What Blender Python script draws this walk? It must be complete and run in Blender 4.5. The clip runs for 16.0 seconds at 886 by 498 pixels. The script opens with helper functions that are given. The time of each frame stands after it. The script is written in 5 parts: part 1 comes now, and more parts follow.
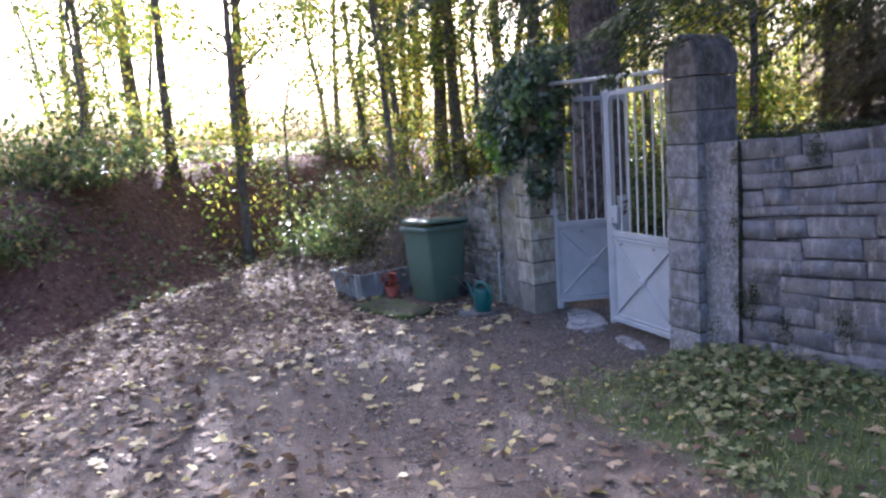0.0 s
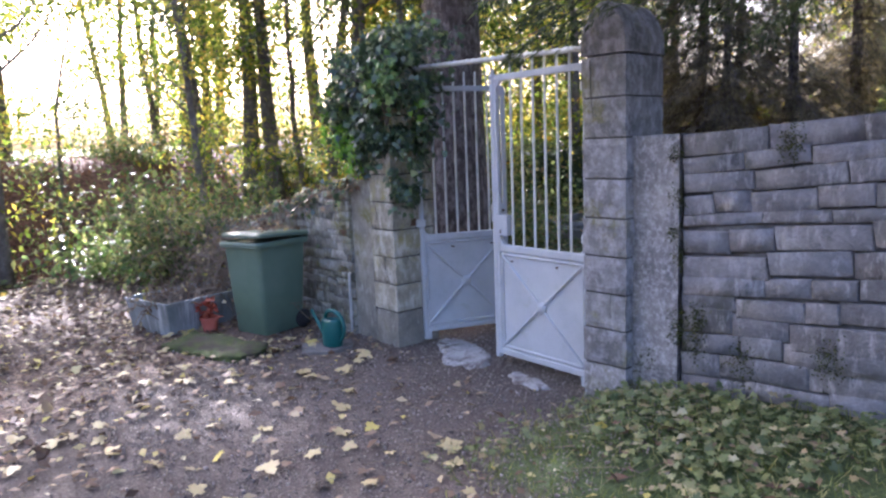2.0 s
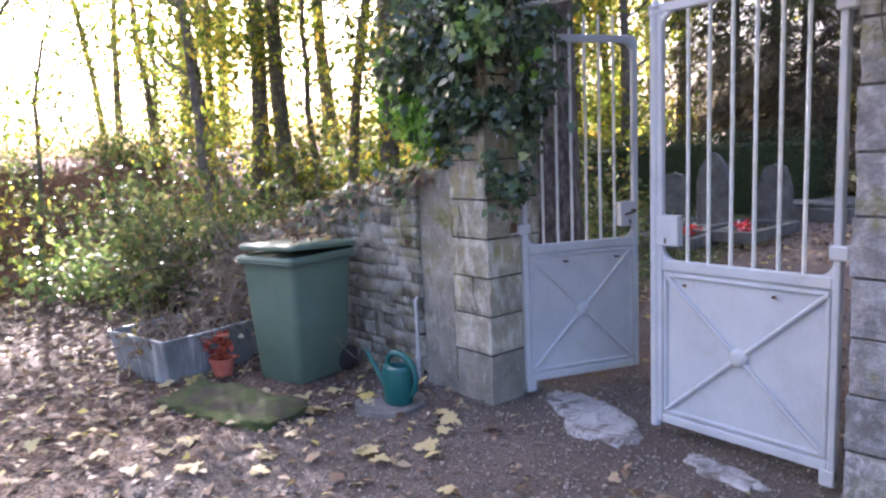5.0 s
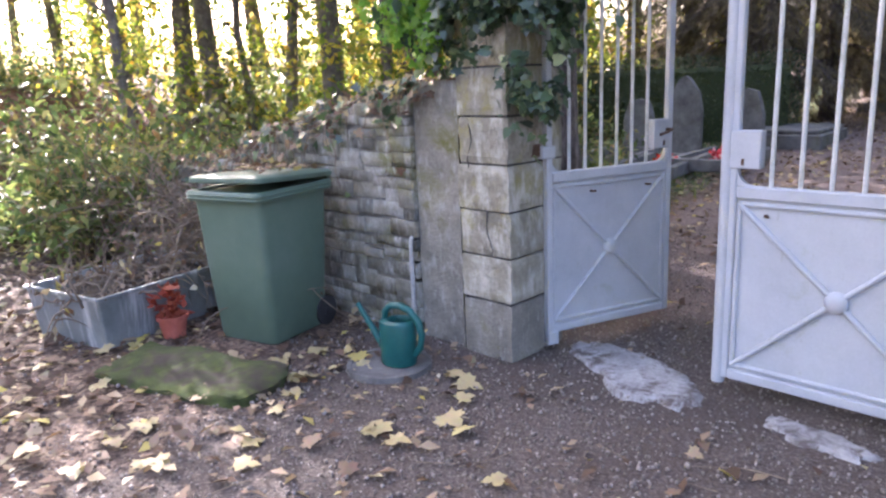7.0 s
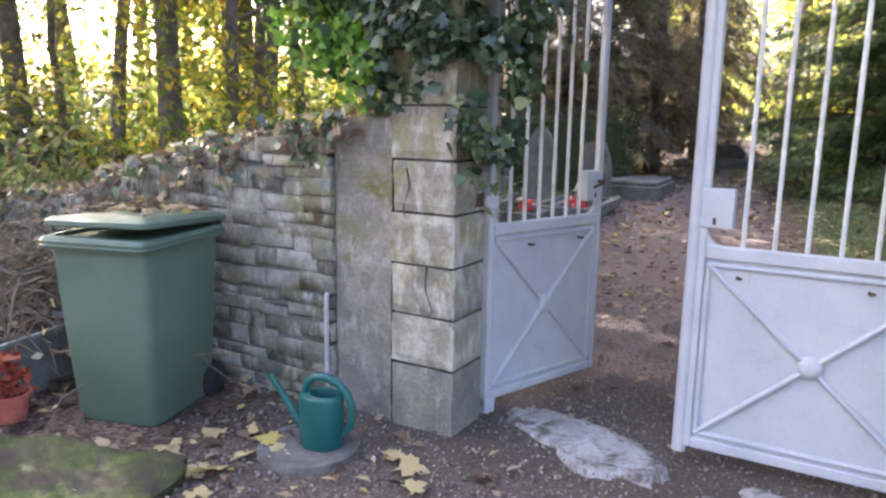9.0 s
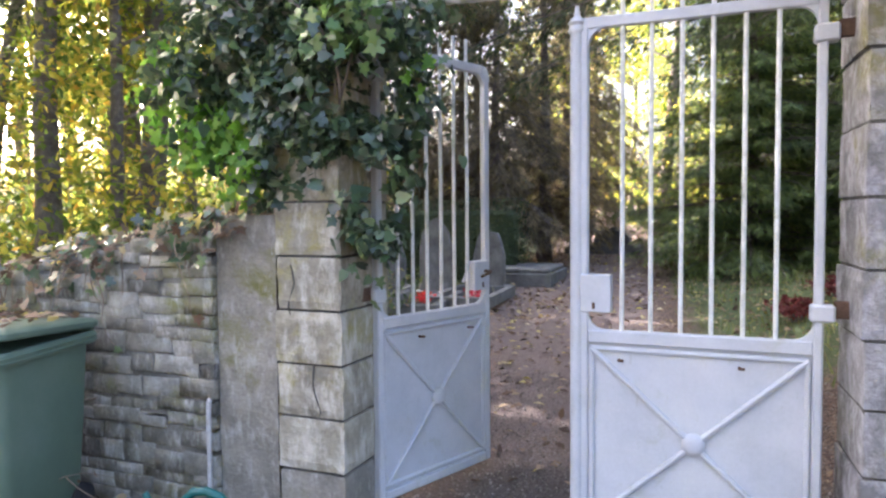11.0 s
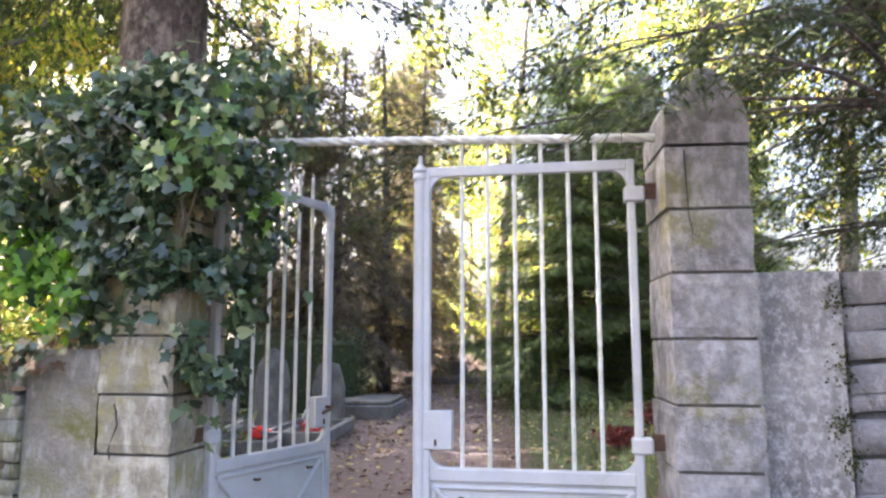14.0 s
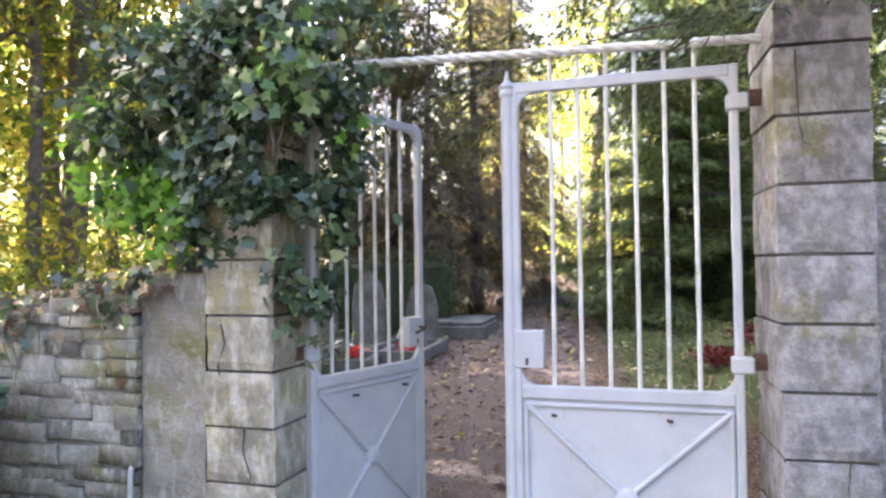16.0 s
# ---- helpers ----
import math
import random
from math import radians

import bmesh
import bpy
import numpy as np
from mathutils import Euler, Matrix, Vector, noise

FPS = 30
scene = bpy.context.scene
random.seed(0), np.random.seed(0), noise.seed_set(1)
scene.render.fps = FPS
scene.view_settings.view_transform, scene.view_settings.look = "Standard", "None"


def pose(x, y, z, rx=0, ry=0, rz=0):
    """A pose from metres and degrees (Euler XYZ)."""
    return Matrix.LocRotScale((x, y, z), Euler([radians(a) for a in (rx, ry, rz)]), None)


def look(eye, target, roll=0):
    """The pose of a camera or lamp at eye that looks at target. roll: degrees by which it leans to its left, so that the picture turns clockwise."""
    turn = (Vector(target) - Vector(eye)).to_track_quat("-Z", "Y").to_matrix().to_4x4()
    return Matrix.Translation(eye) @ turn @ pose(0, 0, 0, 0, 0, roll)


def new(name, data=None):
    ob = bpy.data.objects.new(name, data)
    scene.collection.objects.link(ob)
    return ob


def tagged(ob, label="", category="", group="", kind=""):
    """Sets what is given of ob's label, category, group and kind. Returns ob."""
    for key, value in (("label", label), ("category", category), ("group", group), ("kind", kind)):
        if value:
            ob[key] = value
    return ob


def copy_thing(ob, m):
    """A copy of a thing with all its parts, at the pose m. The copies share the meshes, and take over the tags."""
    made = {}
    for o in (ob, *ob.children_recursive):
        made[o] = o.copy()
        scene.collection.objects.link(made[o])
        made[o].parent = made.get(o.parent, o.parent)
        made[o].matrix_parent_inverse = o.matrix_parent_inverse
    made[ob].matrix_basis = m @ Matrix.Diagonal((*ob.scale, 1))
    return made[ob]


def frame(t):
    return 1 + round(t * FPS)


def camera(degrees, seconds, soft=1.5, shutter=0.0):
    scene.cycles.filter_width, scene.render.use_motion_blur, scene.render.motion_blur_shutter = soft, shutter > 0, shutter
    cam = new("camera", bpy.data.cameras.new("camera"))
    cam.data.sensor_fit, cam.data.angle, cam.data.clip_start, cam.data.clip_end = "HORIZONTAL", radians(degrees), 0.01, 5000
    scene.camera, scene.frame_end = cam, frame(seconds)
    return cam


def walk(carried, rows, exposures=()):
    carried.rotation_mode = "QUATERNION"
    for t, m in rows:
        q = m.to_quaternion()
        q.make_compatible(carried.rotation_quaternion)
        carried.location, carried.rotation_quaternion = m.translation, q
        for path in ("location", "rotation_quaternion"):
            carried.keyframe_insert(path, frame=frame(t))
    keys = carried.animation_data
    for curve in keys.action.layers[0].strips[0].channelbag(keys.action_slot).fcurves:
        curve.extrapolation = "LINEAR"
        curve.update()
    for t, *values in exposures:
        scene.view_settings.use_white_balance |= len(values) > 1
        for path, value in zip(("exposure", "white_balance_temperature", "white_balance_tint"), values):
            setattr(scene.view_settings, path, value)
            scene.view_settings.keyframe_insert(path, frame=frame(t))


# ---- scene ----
cam = camera(64.2, 16.0, soft=2.4)
PATH = [
    (0, (6.994, -4.247, 2.115), (5.164, -3.502, 1.806), -4.2),
    (0.5, (6.648, -4.246, 2.081), (4.89, -3.34, 1.786), -4.8),
    (1, (6.187, -4.144, 2.03), (4.463, -3.148, 1.843), -5.1),
    (1.5, (5.765, -4.129, 1.965), (4.059, -3.109, 1.745), -1.8),
    (2, (5.362, -4.009, 1.916), (3.816, -2.775, 1.624), -2.2),
    (2.5, (4.995, -3.836, 1.891), (3.336, -2.736, 1.694), -4.3),
    (3, (4.64, -3.773, 1.849), (3.044, -2.583, 1.661), -3.8),
    (3.5, (4.341, -3.683, 1.823), (2.892, -2.325, 1.59), -1.2),
    (4, (4.001, -3.454, 1.757), (2.462, -2.197, 1.532), -3.5),
    (4.2, (3.863, -3.469, 1.748), (2.297, -2.248, 1.512), -2.6),
    (6.3, (2.725, -3.151, 1.655), (1.248, -1.864, 1.249), -4.3),
    (6.5, (2.647, -3.16, 1.644), (1.171, -1.874, 1.235), -6.6),
    (7, (2.409, -3.187, 1.583), (1.018, -1.824, 1.127), -2.5),
    (7.5, (2.151, -3.1, 1.567), (0.769, -1.699, 1.211), -6.0),
    (8, (1.86, -3.143, 1.554), (0.643, -1.602, 1.173), -4.3),
    (8.5, (1.638, -3.216, 1.577), (0.588, -1.557, 1.196), -2.0),
    (8.7, (1.614, -3.208, 1.592), (0.601, -1.527, 1.207), 0.2),
    (10.8, (1.728, -3.156, 1.579), (0.885, -1.346, 1.47), -0.2),
    (11, (1.685, -3.146, 1.595), (0.917, -1.302, 1.497), -0.5),
    (11.5, (1.685, -3.147, 1.605), (1.036, -1.256, 1.543), -1.0),
    (12, (1.686, -3.144, 1.599), (1.13, -1.224, 1.535), -1.8),
    (12.5, (1.685, -3.148, 1.602), (1.088, -1.239, 1.569), -2.8),
    (13, (1.703, -3.159, 1.611), (1.161, -1.237, 1.72), -1.7),
    (13.5, (1.682, -3.188, 1.638), (1.304, -1.231, 1.797), -0.1),
    (14, (1.679, -3.206, 1.632), (1.346, -1.251, 1.893), 0.0),
    (14.5, (1.679, -3.208, 1.631), (1.159, -1.293, 1.883), -0.2),
    (15, (1.683, -3.185, 1.64), (1.107, -1.279, 1.823), -0.1),
    (15.5, (1.683, -3.18, 1.641), (1.102, -1.269, 1.731), -0.6),
    (16, (1.679, -3.168, 1.624), (1.093, -1.256, 1.669), -0.8),
]
EXPOSURES = [(0, 2.15, 5200, 26), (1.0, 2.35, 5250, 26), (1.5, 2.4, 5300, 26), (2.0, 2.65, 5400, 26), (2.5, 3.2, 5500, 27), (3.0, 3.25, 5500, 27), (3.5, 2.85, 5450, 27), (4, 2.85, 5500, 28), (6.5, 3.15, 5800, 27), (8.5, 3.3, 5950, 25), (11, 3.35, 6000, 21), (13, 3.4, 6100, 21), (14.5, 3.4, 6050, 22), (16, 3.45, 6100, 21)]
walk(cam, [(t, look(eye, target, roll)) for t, eye, target, roll in PATH], EXPOSURES)

# ---------------------------------------------------------------- light
SUN_AZ, SUN_EL = 169.0, 26.0      # degrees: where the sun stands (from +x towards +y), its height
to_sun = Vector((math.cos(radians(SUN_AZ)) * math.cos(radians(SUN_EL)), math.sin(radians(SUN_AZ)) * math.cos(radians(SUN_EL)), math.sin(radians(SUN_EL))))
world = bpy.data.worlds.new("world")
scene.world = world
world.use_nodes = True
sky = world.node_tree.nodes.new("ShaderNodeTexSky")
sky.sky_type, sky.sun_disc = "NISHITA", False
sky.sun_elevation, sky.sun_rotation = radians(SUN_EL), radians(90 - SUN_AZ)
sky.air_density, sky.dust_density, sky.ozone_density = 0.9, 10.0, 0.3
back = world.node_tree.nodes["Background"]
back.inputs["Strength"].default_value = 0.15
world.node_tree.links.new(sky.outputs[0], back.inputs["Color"])
sun = new("sun", bpy.data.lights.new("sun", "SUN"))
sun.data.energy, sun.data.angle, sun.data.color = 5.0, radians(0.5), (1.0, 0.93, 0.82)
sun.matrix_world = look(to_sun * 40, (0, 0, 0))

# ---------------------------------------------------------------- materials
rng = np.random.default_rng(7)


def nodes_of(name):
    m = bpy.data.materials.new(name)
    m.use_nodes = True
    nt = m.node_tree
    return m, nt, nt.nodes["Principled BSDF"]


def node(nt, kind, **put):
    n = nt.nodes.new(kind)
    for k, v in put.items():
        n.inputs[k.replace("_", " ")].default_value = v
    return n


def noise_node(nt, scale, detail=4.0, rough=0.6, distort=0.0):
    tc = nt.nodes.new("ShaderNodeNewGeometry")
    n = node(nt, "ShaderNodeTexNoise", Scale=scale, Detail=detail, Roughness=rough, Distortion=distort)
    nt.links.new(tc.outputs["Position"], n.inputs["Vector"])
    return n


def ramp(nt, source, stops):
    r = nt.nodes.new("ShaderNodeValToRGB")
    while len(r.color_ramp.elements) < len(stops):
        r.color_ramp.elements.new(0.5)
    for e, (p, c) in zip(r.color_ramp.elements, stops):
        e.position, e.color = p, (*c, 1) if len(c) == 3 else c
    nt.links.new(source, r.inputs["Fac"])
    return r.outputs["Color"]


def mixed(nt, fac, a, b, how="MIX"):
    m = nt.nodes.new("ShaderNodeMix")
    m.data_type, m.blend_type = "RGBA", how
    for sock, v in ((m.inputs["Factor"], fac), (m.inputs["A"], a), (m.inputs["B"], b)):
        if isinstance(v, (int, float)):
            sock.default_value = v
        elif isinstance(v, tuple):
            sock.default_value = (*v, 1)
        else:
            nt.links.new(v, sock)
    return m.outputs["Result"]


def bump(nt, bs, source, strength=0.4, distance=0.02):
    b = node(nt, "ShaderNodeBump", Strength=strength, Distance=distance)
    nt.links.new(source, b.inputs["Height"])
    nt.links.new(b.outputs["Normal"], bs.inputs["Normal"])


def surface(name, dark, mid, light, scale=4.0, rough=0.85, grain=60.0, relief=0.5, stain=None, stain_scale=1.5, stain_from=0.55, spots=None, spot_scale=25, per="", metallic=0.0, spread=0.25, speck=0.35, run=0.4, spot_from=0.52, spot_soft=0.17):
    """A weathered surface: a large and a fine variation, stains, light spots, relief."""
    m, nt, bs = nodes_of(name)
    n1 = noise_node(nt, scale, 6, 0.65)
    col = ramp(nt, n1.outputs["Fac"], [(0.28, dark), (0.5, mid), (0.74, light)])
    n2 = noise_node(nt, grain, 3, 0.7)
    col = mixed(nt, speck, col, ramp(nt, n2.outputs["Fac"], [(0.3, (0.35, 0.35, 0.35)), (0.7, (0.75, 0.75, 0.75))]), "OVERLAY")
    if per:
        info = nt.nodes.new("ShaderNodeObjectInfo" if per == "object" else "ShaderNodeNewGeometry")
        src = info.outputs["Random"] if per == "object" else info.outputs["Random Per Island"]
        lo, hi = 0.5 - spread, 0.5 + spread
        col = mixed(nt, 0.8, col, ramp(nt, src, [(0.0, (lo, lo, lo)), (0.5, (0.5, 0.5, 0.48)), (1.0, (hi, hi, hi * 1.02))]), "OVERLAY")
    if stain:
        n3 = noise_node(nt, stain_scale, 8, 0.7, 0.4)
        col = mixed(nt, ramp(nt, n3.outputs["Fac"], [(stain_from, (0, 0, 0)), (stain_from + 0.12, (1, 1, 1))]), col, stain)
    if spots:
        n4 = node(nt, "ShaderNodeTexNoise", Scale=spot_scale, Detail=6.0, Roughness=0.7)
        place, flat = nt.nodes.new("ShaderNodeNewGeometry"), nt.nodes.new("ShaderNodeVectorMath")
        flat.operation = "MULTIPLY"
        flat.inputs[1].default_value = (1.0, 1.0, run)
        nt.links.new(place.outputs["Position"], flat.inputs[0])
        nt.links.new(flat.outputs[0], n4.inputs["Vector"])
        col = mixed(nt, ramp(nt, n4.outputs["Fac"], [(spot_from, (0, 0, 0)), (spot_from + spot_soft, (0.85, 0.85, 0.85))]), col, spots)
    nt.links.new(col, bs.inputs["Base Color"])
    bs.inputs["Roughness"].default_value, bs.inputs["Metallic"].default_value = rough, metallic
    if relief:
        bump(nt, bs, n2.outputs["Fac"], relief, 0.012)
    return m


def foliage(name, stops, translucent=0.4, rough=0.5, gloss=0.3):
    """Leaves: each its own tint, light shining through."""
    m, nt, bs = nodes_of(name)
    geo = nt.nodes.new("ShaderNodeNewGeometry")
    col = ramp(nt, geo.outputs["Random Per Island"], stops)
    n = noise_node(nt, 30, 2)
    col = mixed(nt, 0.25, col, n.outputs["Color"], "SOFT_LIGHT")
    nt.links.new(col, bs.inputs["Base Color"])
    bs.inputs["Roughness"].default_value = rough
    bs.inputs["Specular IOR Level"].default_value = gloss
    if translucent:
        tr = nt.nodes.new("ShaderNodeBsdfTranslucent")
        nt.links.new(mixed(nt, 1.0, col, (1.0, 1.0, 0.75), "MULTIPLY"), tr.inputs["Color"])
        mx = nt.nodes.new("ShaderNodeMixShader")
        mx.inputs["Fac"].default_value = translucent
        nt.links.new(bs.outputs["BSDF"], mx.inputs[1])
        nt.links.new(tr.outputs["BSDF"], mx.inputs[2])
        nt.links.new(mx.outputs["Shader"], nt.nodes["Material Output"].inputs["Surface"])
    return m


M_RUBBLE = surface("grey_rubble", (0.085, 0.085, 0.095), (0.155, 0.155, 0.17), (0.24, 0.24, 0.26), 5, 0.92, 45, 0.9, stain=(0.05, 0.055, 0.04), stain_from=0.57, spots=(0.34, 0.34, 0.36), spot_scale=16, per="object", spread=0.14)
M_RUBBLE_L = surface("lichen_rubble", (0.11, 0.108, 0.092), (0.205, 0.20, 0.172), (0.32, 0.31, 0.27), 6, 0.92, 45, 0.9, stain=(0.17, 0.17, 0.075), stain_from=0.53, stain_scale=2.2, spots=(0.46, 0.46, 0.43), spot_scale=14, per="object")
M_MORTAR = surface("dark_joint", (0.03, 0.03, 0.028), (0.06, 0.058, 0.053), (0.11, 0.107, 0.098), 8, 0.95, 50, 0.9)
M_MORTAR_L = surface("grey_lime_joint", (0.08, 0.077, 0.068), (0.15, 0.145, 0.125), (0.24, 0.23, 0.205), 8, 0.95, 50, 0.9, stain=(0.04, 0.04, 0.035), stain_from=0.6, stain_scale=4)
M_JOINT = surface("grey_dry_joint", (0.03, 0.03, 0.032), (0.085, 0.085, 0.09), (0.16, 0.16, 0.165), 7, 0.95, 50, 0.9)
M_RENDER = surface("old_cement_render", (0.10, 0.10, 0.107), (0.19, 0.187, 0.19), (0.30, 0.295, 0.295), 3.5, 0.93, 40, 0.9, stain=(0.19, 0.18, 0.10), stain_from=0.6, spots=(0.48, 0.48, 0.51), spot_scale=34, spot_from=0.46, spot_soft=0.24, run=0.8)
M_RENDER_L = surface("mossy_cement_render", (0.12, 0.115, 0.10), (0.21, 0.20, 0.17), (0.31, 0.30, 0.26), 3.0, 0.93, 40, 0.9, stain=(0.15, 0.145, 0.05), stain_from=0.52, spots=(0.36, 0.36, 0.33), spot_scale=22)
M_BLOCK = surface("cut_stone", (0.085, 0.085, 0.086), (0.15, 0.15, 0.153), (0.225, 0.225, 0.23), 4, 0.9, 38, 0.9, stain=(0.16, 0.155, 0.075), stain_from=0.55, stain_scale=2.6, spots=(0.50, 0.50, 0.54), spot_scale=13, spot_from=0.44, spot_soft=0.36, run=0.75, per="object", spread=0.12)
M_BLOCK_L = surface("lichen_cut_stone", (0.15, 0.14, 0.11), (0.27, 0.255, 0.20), (0.42, 0.405, 0.34), 5, 0.9, 38, 0.8, stain=(0.27, 0.25, 0.10), stain_from=0.50, stain_scale=2.2, spots=(0.52, 0.505, 0.45), spot_scale=11, spot_from=0.48, per="object", spread=0.12)
M_PAINT = surface("pale_blue_grey_paint", (0.36, 0.385, 0.42), (0.43, 0.46, 0.495), (0.49, 0.52, 0.55), 3.0, 0.5, 70, 0.04, stain=(0.36, 0.38, 0.345), stain_from=0.60, stain_scale=3.5, spots=(0.30, 0.31, 0.28), spot_scale=26, spot_from=0.62, run=0.35, speck=0.1)
M_BARPAINT = surface("worn_cream_paint", (0.42, 0.44, 0.40), (0.56, 0.58, 0.56), (0.66, 0.68, 0.68), 9.0, 0.6, 90, 0.2, stain=(0.30, 0.33, 0.20), stain_from=0.56, stain_scale=6)
M_BIN = surface("green_plastic", (0.085, 0.135, 0.10), (0.105, 0.165, 0.122), (0.135, 0.19, 0.15), 2.5, 0.46, 120, 0.03, speck=0.08, stain=(0.10, 0.15, 0.12), stain_from=0.64, stain_scale=4)
M_RUBBER = surface("black_rubber", (0.012, 0.012, 0.014), (0.02, 0.02, 0.022), (0.03, 0.03, 0.03), 10, 0.8, 80, 0.2)
M_RUST = surface("rusty_iron", (0.05, 0.03, 0.02), (0.10, 0.06, 0.04), (0.16, 0.10, 0.07), 14, 0.85, 90, 0.4, metallic=0.3)
M_BARK = surface("grey_brown_bark", (0.065, 0.055, 0.048), (0.14, 0.122, 0.105), (0.25, 0.225, 0.195), 7, 0.95, 26, 1.0, stain=(0.06, 0.07, 0.035), stain_from=0.6)
M_SPRUCE = surface("scaly_spruce_bark", (0.03, 0.023, 0.021), (0.09, 0.072, 0.066), (0.17, 0.142, 0.13), 9, 0.95, 30, 1.0, spots=(0.29, 0.25, 0.235), spot_scale=14, spot_from=0.47, run=0.55)
M_EARTH = None


# ---------------------------------------------------------------- mesh helpers
def np_mesh(name, V, F, mat=None, smooth=False):
    me = bpy.data.meshes.new(name)
    V, F = np.asarray(V, np.float32).reshape(-1, 3), np.asarray(F, np.int32)
    n, k = F.shape
    me.vertices.add(len(V))
    me.vertices.foreach_set("co", V.ravel())
    me.loops.add(n * k)
    me.loops.foreach_set("vertex_index", F.ravel())
    me.polygons.add(n)
    me.polygons.foreach_set("loop_start", np.arange(0, n * k, k, dtype=np.int32))
    if smooth:
        me.polygons.foreach_set("use_smooth", np.ones(n, bool))
    me.update(calc_edges=True)
    if mat:
        me.materials.append(mat)
    return me


def part(name, bm, material, parent, label="", smooth=False):
    """Links a bmesh (or a mesh) as one object under a thing or a part."""
    if isinstance(bm, bmesh.types.BMesh):
        me = bpy.data.meshes.new(name)
        bm.to_mesh(me)
        bm.free()
        me.materials.append(material)
        if smooth:
            me.polygons.foreach_set("use_smooth", np.ones(len(me.polygons), bool))
            me.set_sharp_from_angle(angle=radians(38))
    else:
        me = bm
    ob = new(name, me)
    ob.parent = parent
    return tagged(ob, label) if label else ob


def thing(name, label, category, m=None, group="", kind="", mesh=None):
    ob = new(name, mesh)
    if m is not None:
        ob.matrix_world = m
    return tagged(ob, label, category, group, kind)


def box(bm, x0, x1, y0, y1, z0, z1, bevel=0.0, m=None, seg=1):
    r = bmesh.ops.create_cube(bm, size=1.0, matrix=Matrix.LocRotScale(((x0 + x1) / 2, (y0 + y1) / 2, (z0 + z1) / 2), None, (x1 - x0, y1 - y0, z1 - z0)))
    vs = r["verts"]
    if m is not None:
        bmesh.ops.transform(bm, matrix=m, verts=vs)
    if bevel:
        bmesh.ops.bevel(bm, geom=list({e for v in vs for e in v.link_edges}), offset=bevel, segments=seg, affect="EDGES", profile=0.6)
    return vs


def tube(points, radii, sides=8, closed=True):
    """Verts and quads of a tube along points."""
    P = np.asarray(points, float)
    R = np.broadcast_to(np.asarray(radii, float), (len(P),))
    T = np.gradient(P, axis=0)
    T /= np.linalg.norm(T, axis=1)[:, None] + 1e-9
    ref = np.array([0.31, 0.95, 0.05]) if abs(T[0] @ np.array([0.31, 0.95, 0.05])) < 0.85 else np.array([0, 0, 1.0])
    A = np.cross(T, ref)
    A /= np.linalg.norm(A, axis=1)[:, None] + 1e-9
    B = np.cross(T, A)
    a = np.linspace(0, 2 * np.pi, sides, endpoint=False)
    V = P[:, None] + R[:, None, None] * (np.cos(a)[None, :, None] * A[:, None] + np.sin(a)[None, :, None] * B[:, None])
    i, j = np.meshgrid(np.arange(len(P) - 1), np.arange(sides), indexing="ij")
    k = (j + 1) % sides
    F = np.stack([i * sides + j, (i + 1) * sides + j, (i + 1) * sides + k, i * sides + k], -1).reshape(-1, 4)
    if closed:
        caps = []
        for base in (0, (len(P) - 1) * sides):
            for q in range(0, sides - 2, 2):
                caps.append([base, base + q + 1, base + q + 2, base + (q + 3) % sides])
        F = np.vstack([F, np.array(caps)])
    return V.reshape(-1, 3), F


def joined(parts):
    V, F, off = [], [], 0
    for v, f in parts:
        V.append(v)
        F.append(f + off)
        off += len(v)
    return np.vstack(V), np.vstack(F)


def tube_bm(points, radii, sides=10):
    V, F = tube(points, radii, sides)
    bm = bmesh.new()
    vs = [bm.verts.new(v) for v in V]
    for f in F:
        q = list(dict.fromkeys(f))
        if len(q) > 2:
            try:
                bm.faces.new([vs[i] for i in q])
            except ValueError:
                pass
    bmesh.ops.recalc_face_normals(bm, faces=bm.faces)
    return bm


# ---------------------------------------------------------------- ground
def smooth01(t):
    t = np.clip(t, 0, 1)
    return t * t * (3 - 2 * t)


def ground_z(x, y):
    x, y = np.asarray(x, float), np.asarray(y, float)
    z = 0.02 + 0.09 * np.maximum(0, x - 1.9) * smooth01((x - 1.9) / 1.5 + 0.3) * smooth01((9 - y) / 6)
    z = np.where(x > 12, 0.02 + 0.09 * 10.1 + 0.02 * (x - 12), z)
    z = z + 0.045 * np.maximum(0, y - 0.4) * smooth01((32 - y) / 12 + 0.4)
    # grassy verge along the wall
    z = z + 0.16 * smooth01((x - 2.0) / 0.8) * smooth01((y + 1.5) / 1.3)
    foot = np.clip(8.5 + 1.35 * np.minimum(0, y + 2.2), 3.6, 8.5)
    d = -x - foot
    width = 3.2 + 0.9 * np.maximum(0, y + 1)
    z = z + 1.9 * smooth01(d / width) * smooth01((26 - y) / 14)
    # leafy lip where the drive ends, with a shallow hollow behind it
    z = z + 0.14 * np.exp(-((d + 2.4) / 0.8) ** 2) * smooth01((-0.2 - y) / 1.5) - 0.22 * np.exp(-((d + 0.6) / 0.9) ** 2) * smooth01((0.5 - y) / 1.5)
    far = np.maximum(0, np.hypot(x, y) - 40)
    return z + 0.02 * np.sin(x * 1.7 + 1) * np.sin(y * 1.3) * smooth01(np.hypot(x - 1, y + 1) / 4) + 0.012 * far


def spaced(lo, hi, step, reach):
    a = np.arange(lo, hi + step, step)
    g, s = [], step
    while (g[-1] if g else 0) < reach:
        s *= 1.22
        g.append((g[-1] if g else 0) + s)
    g = np.array(g)
    return np.concatenate([(lo - g)[::-1], a, a[-1] + g])


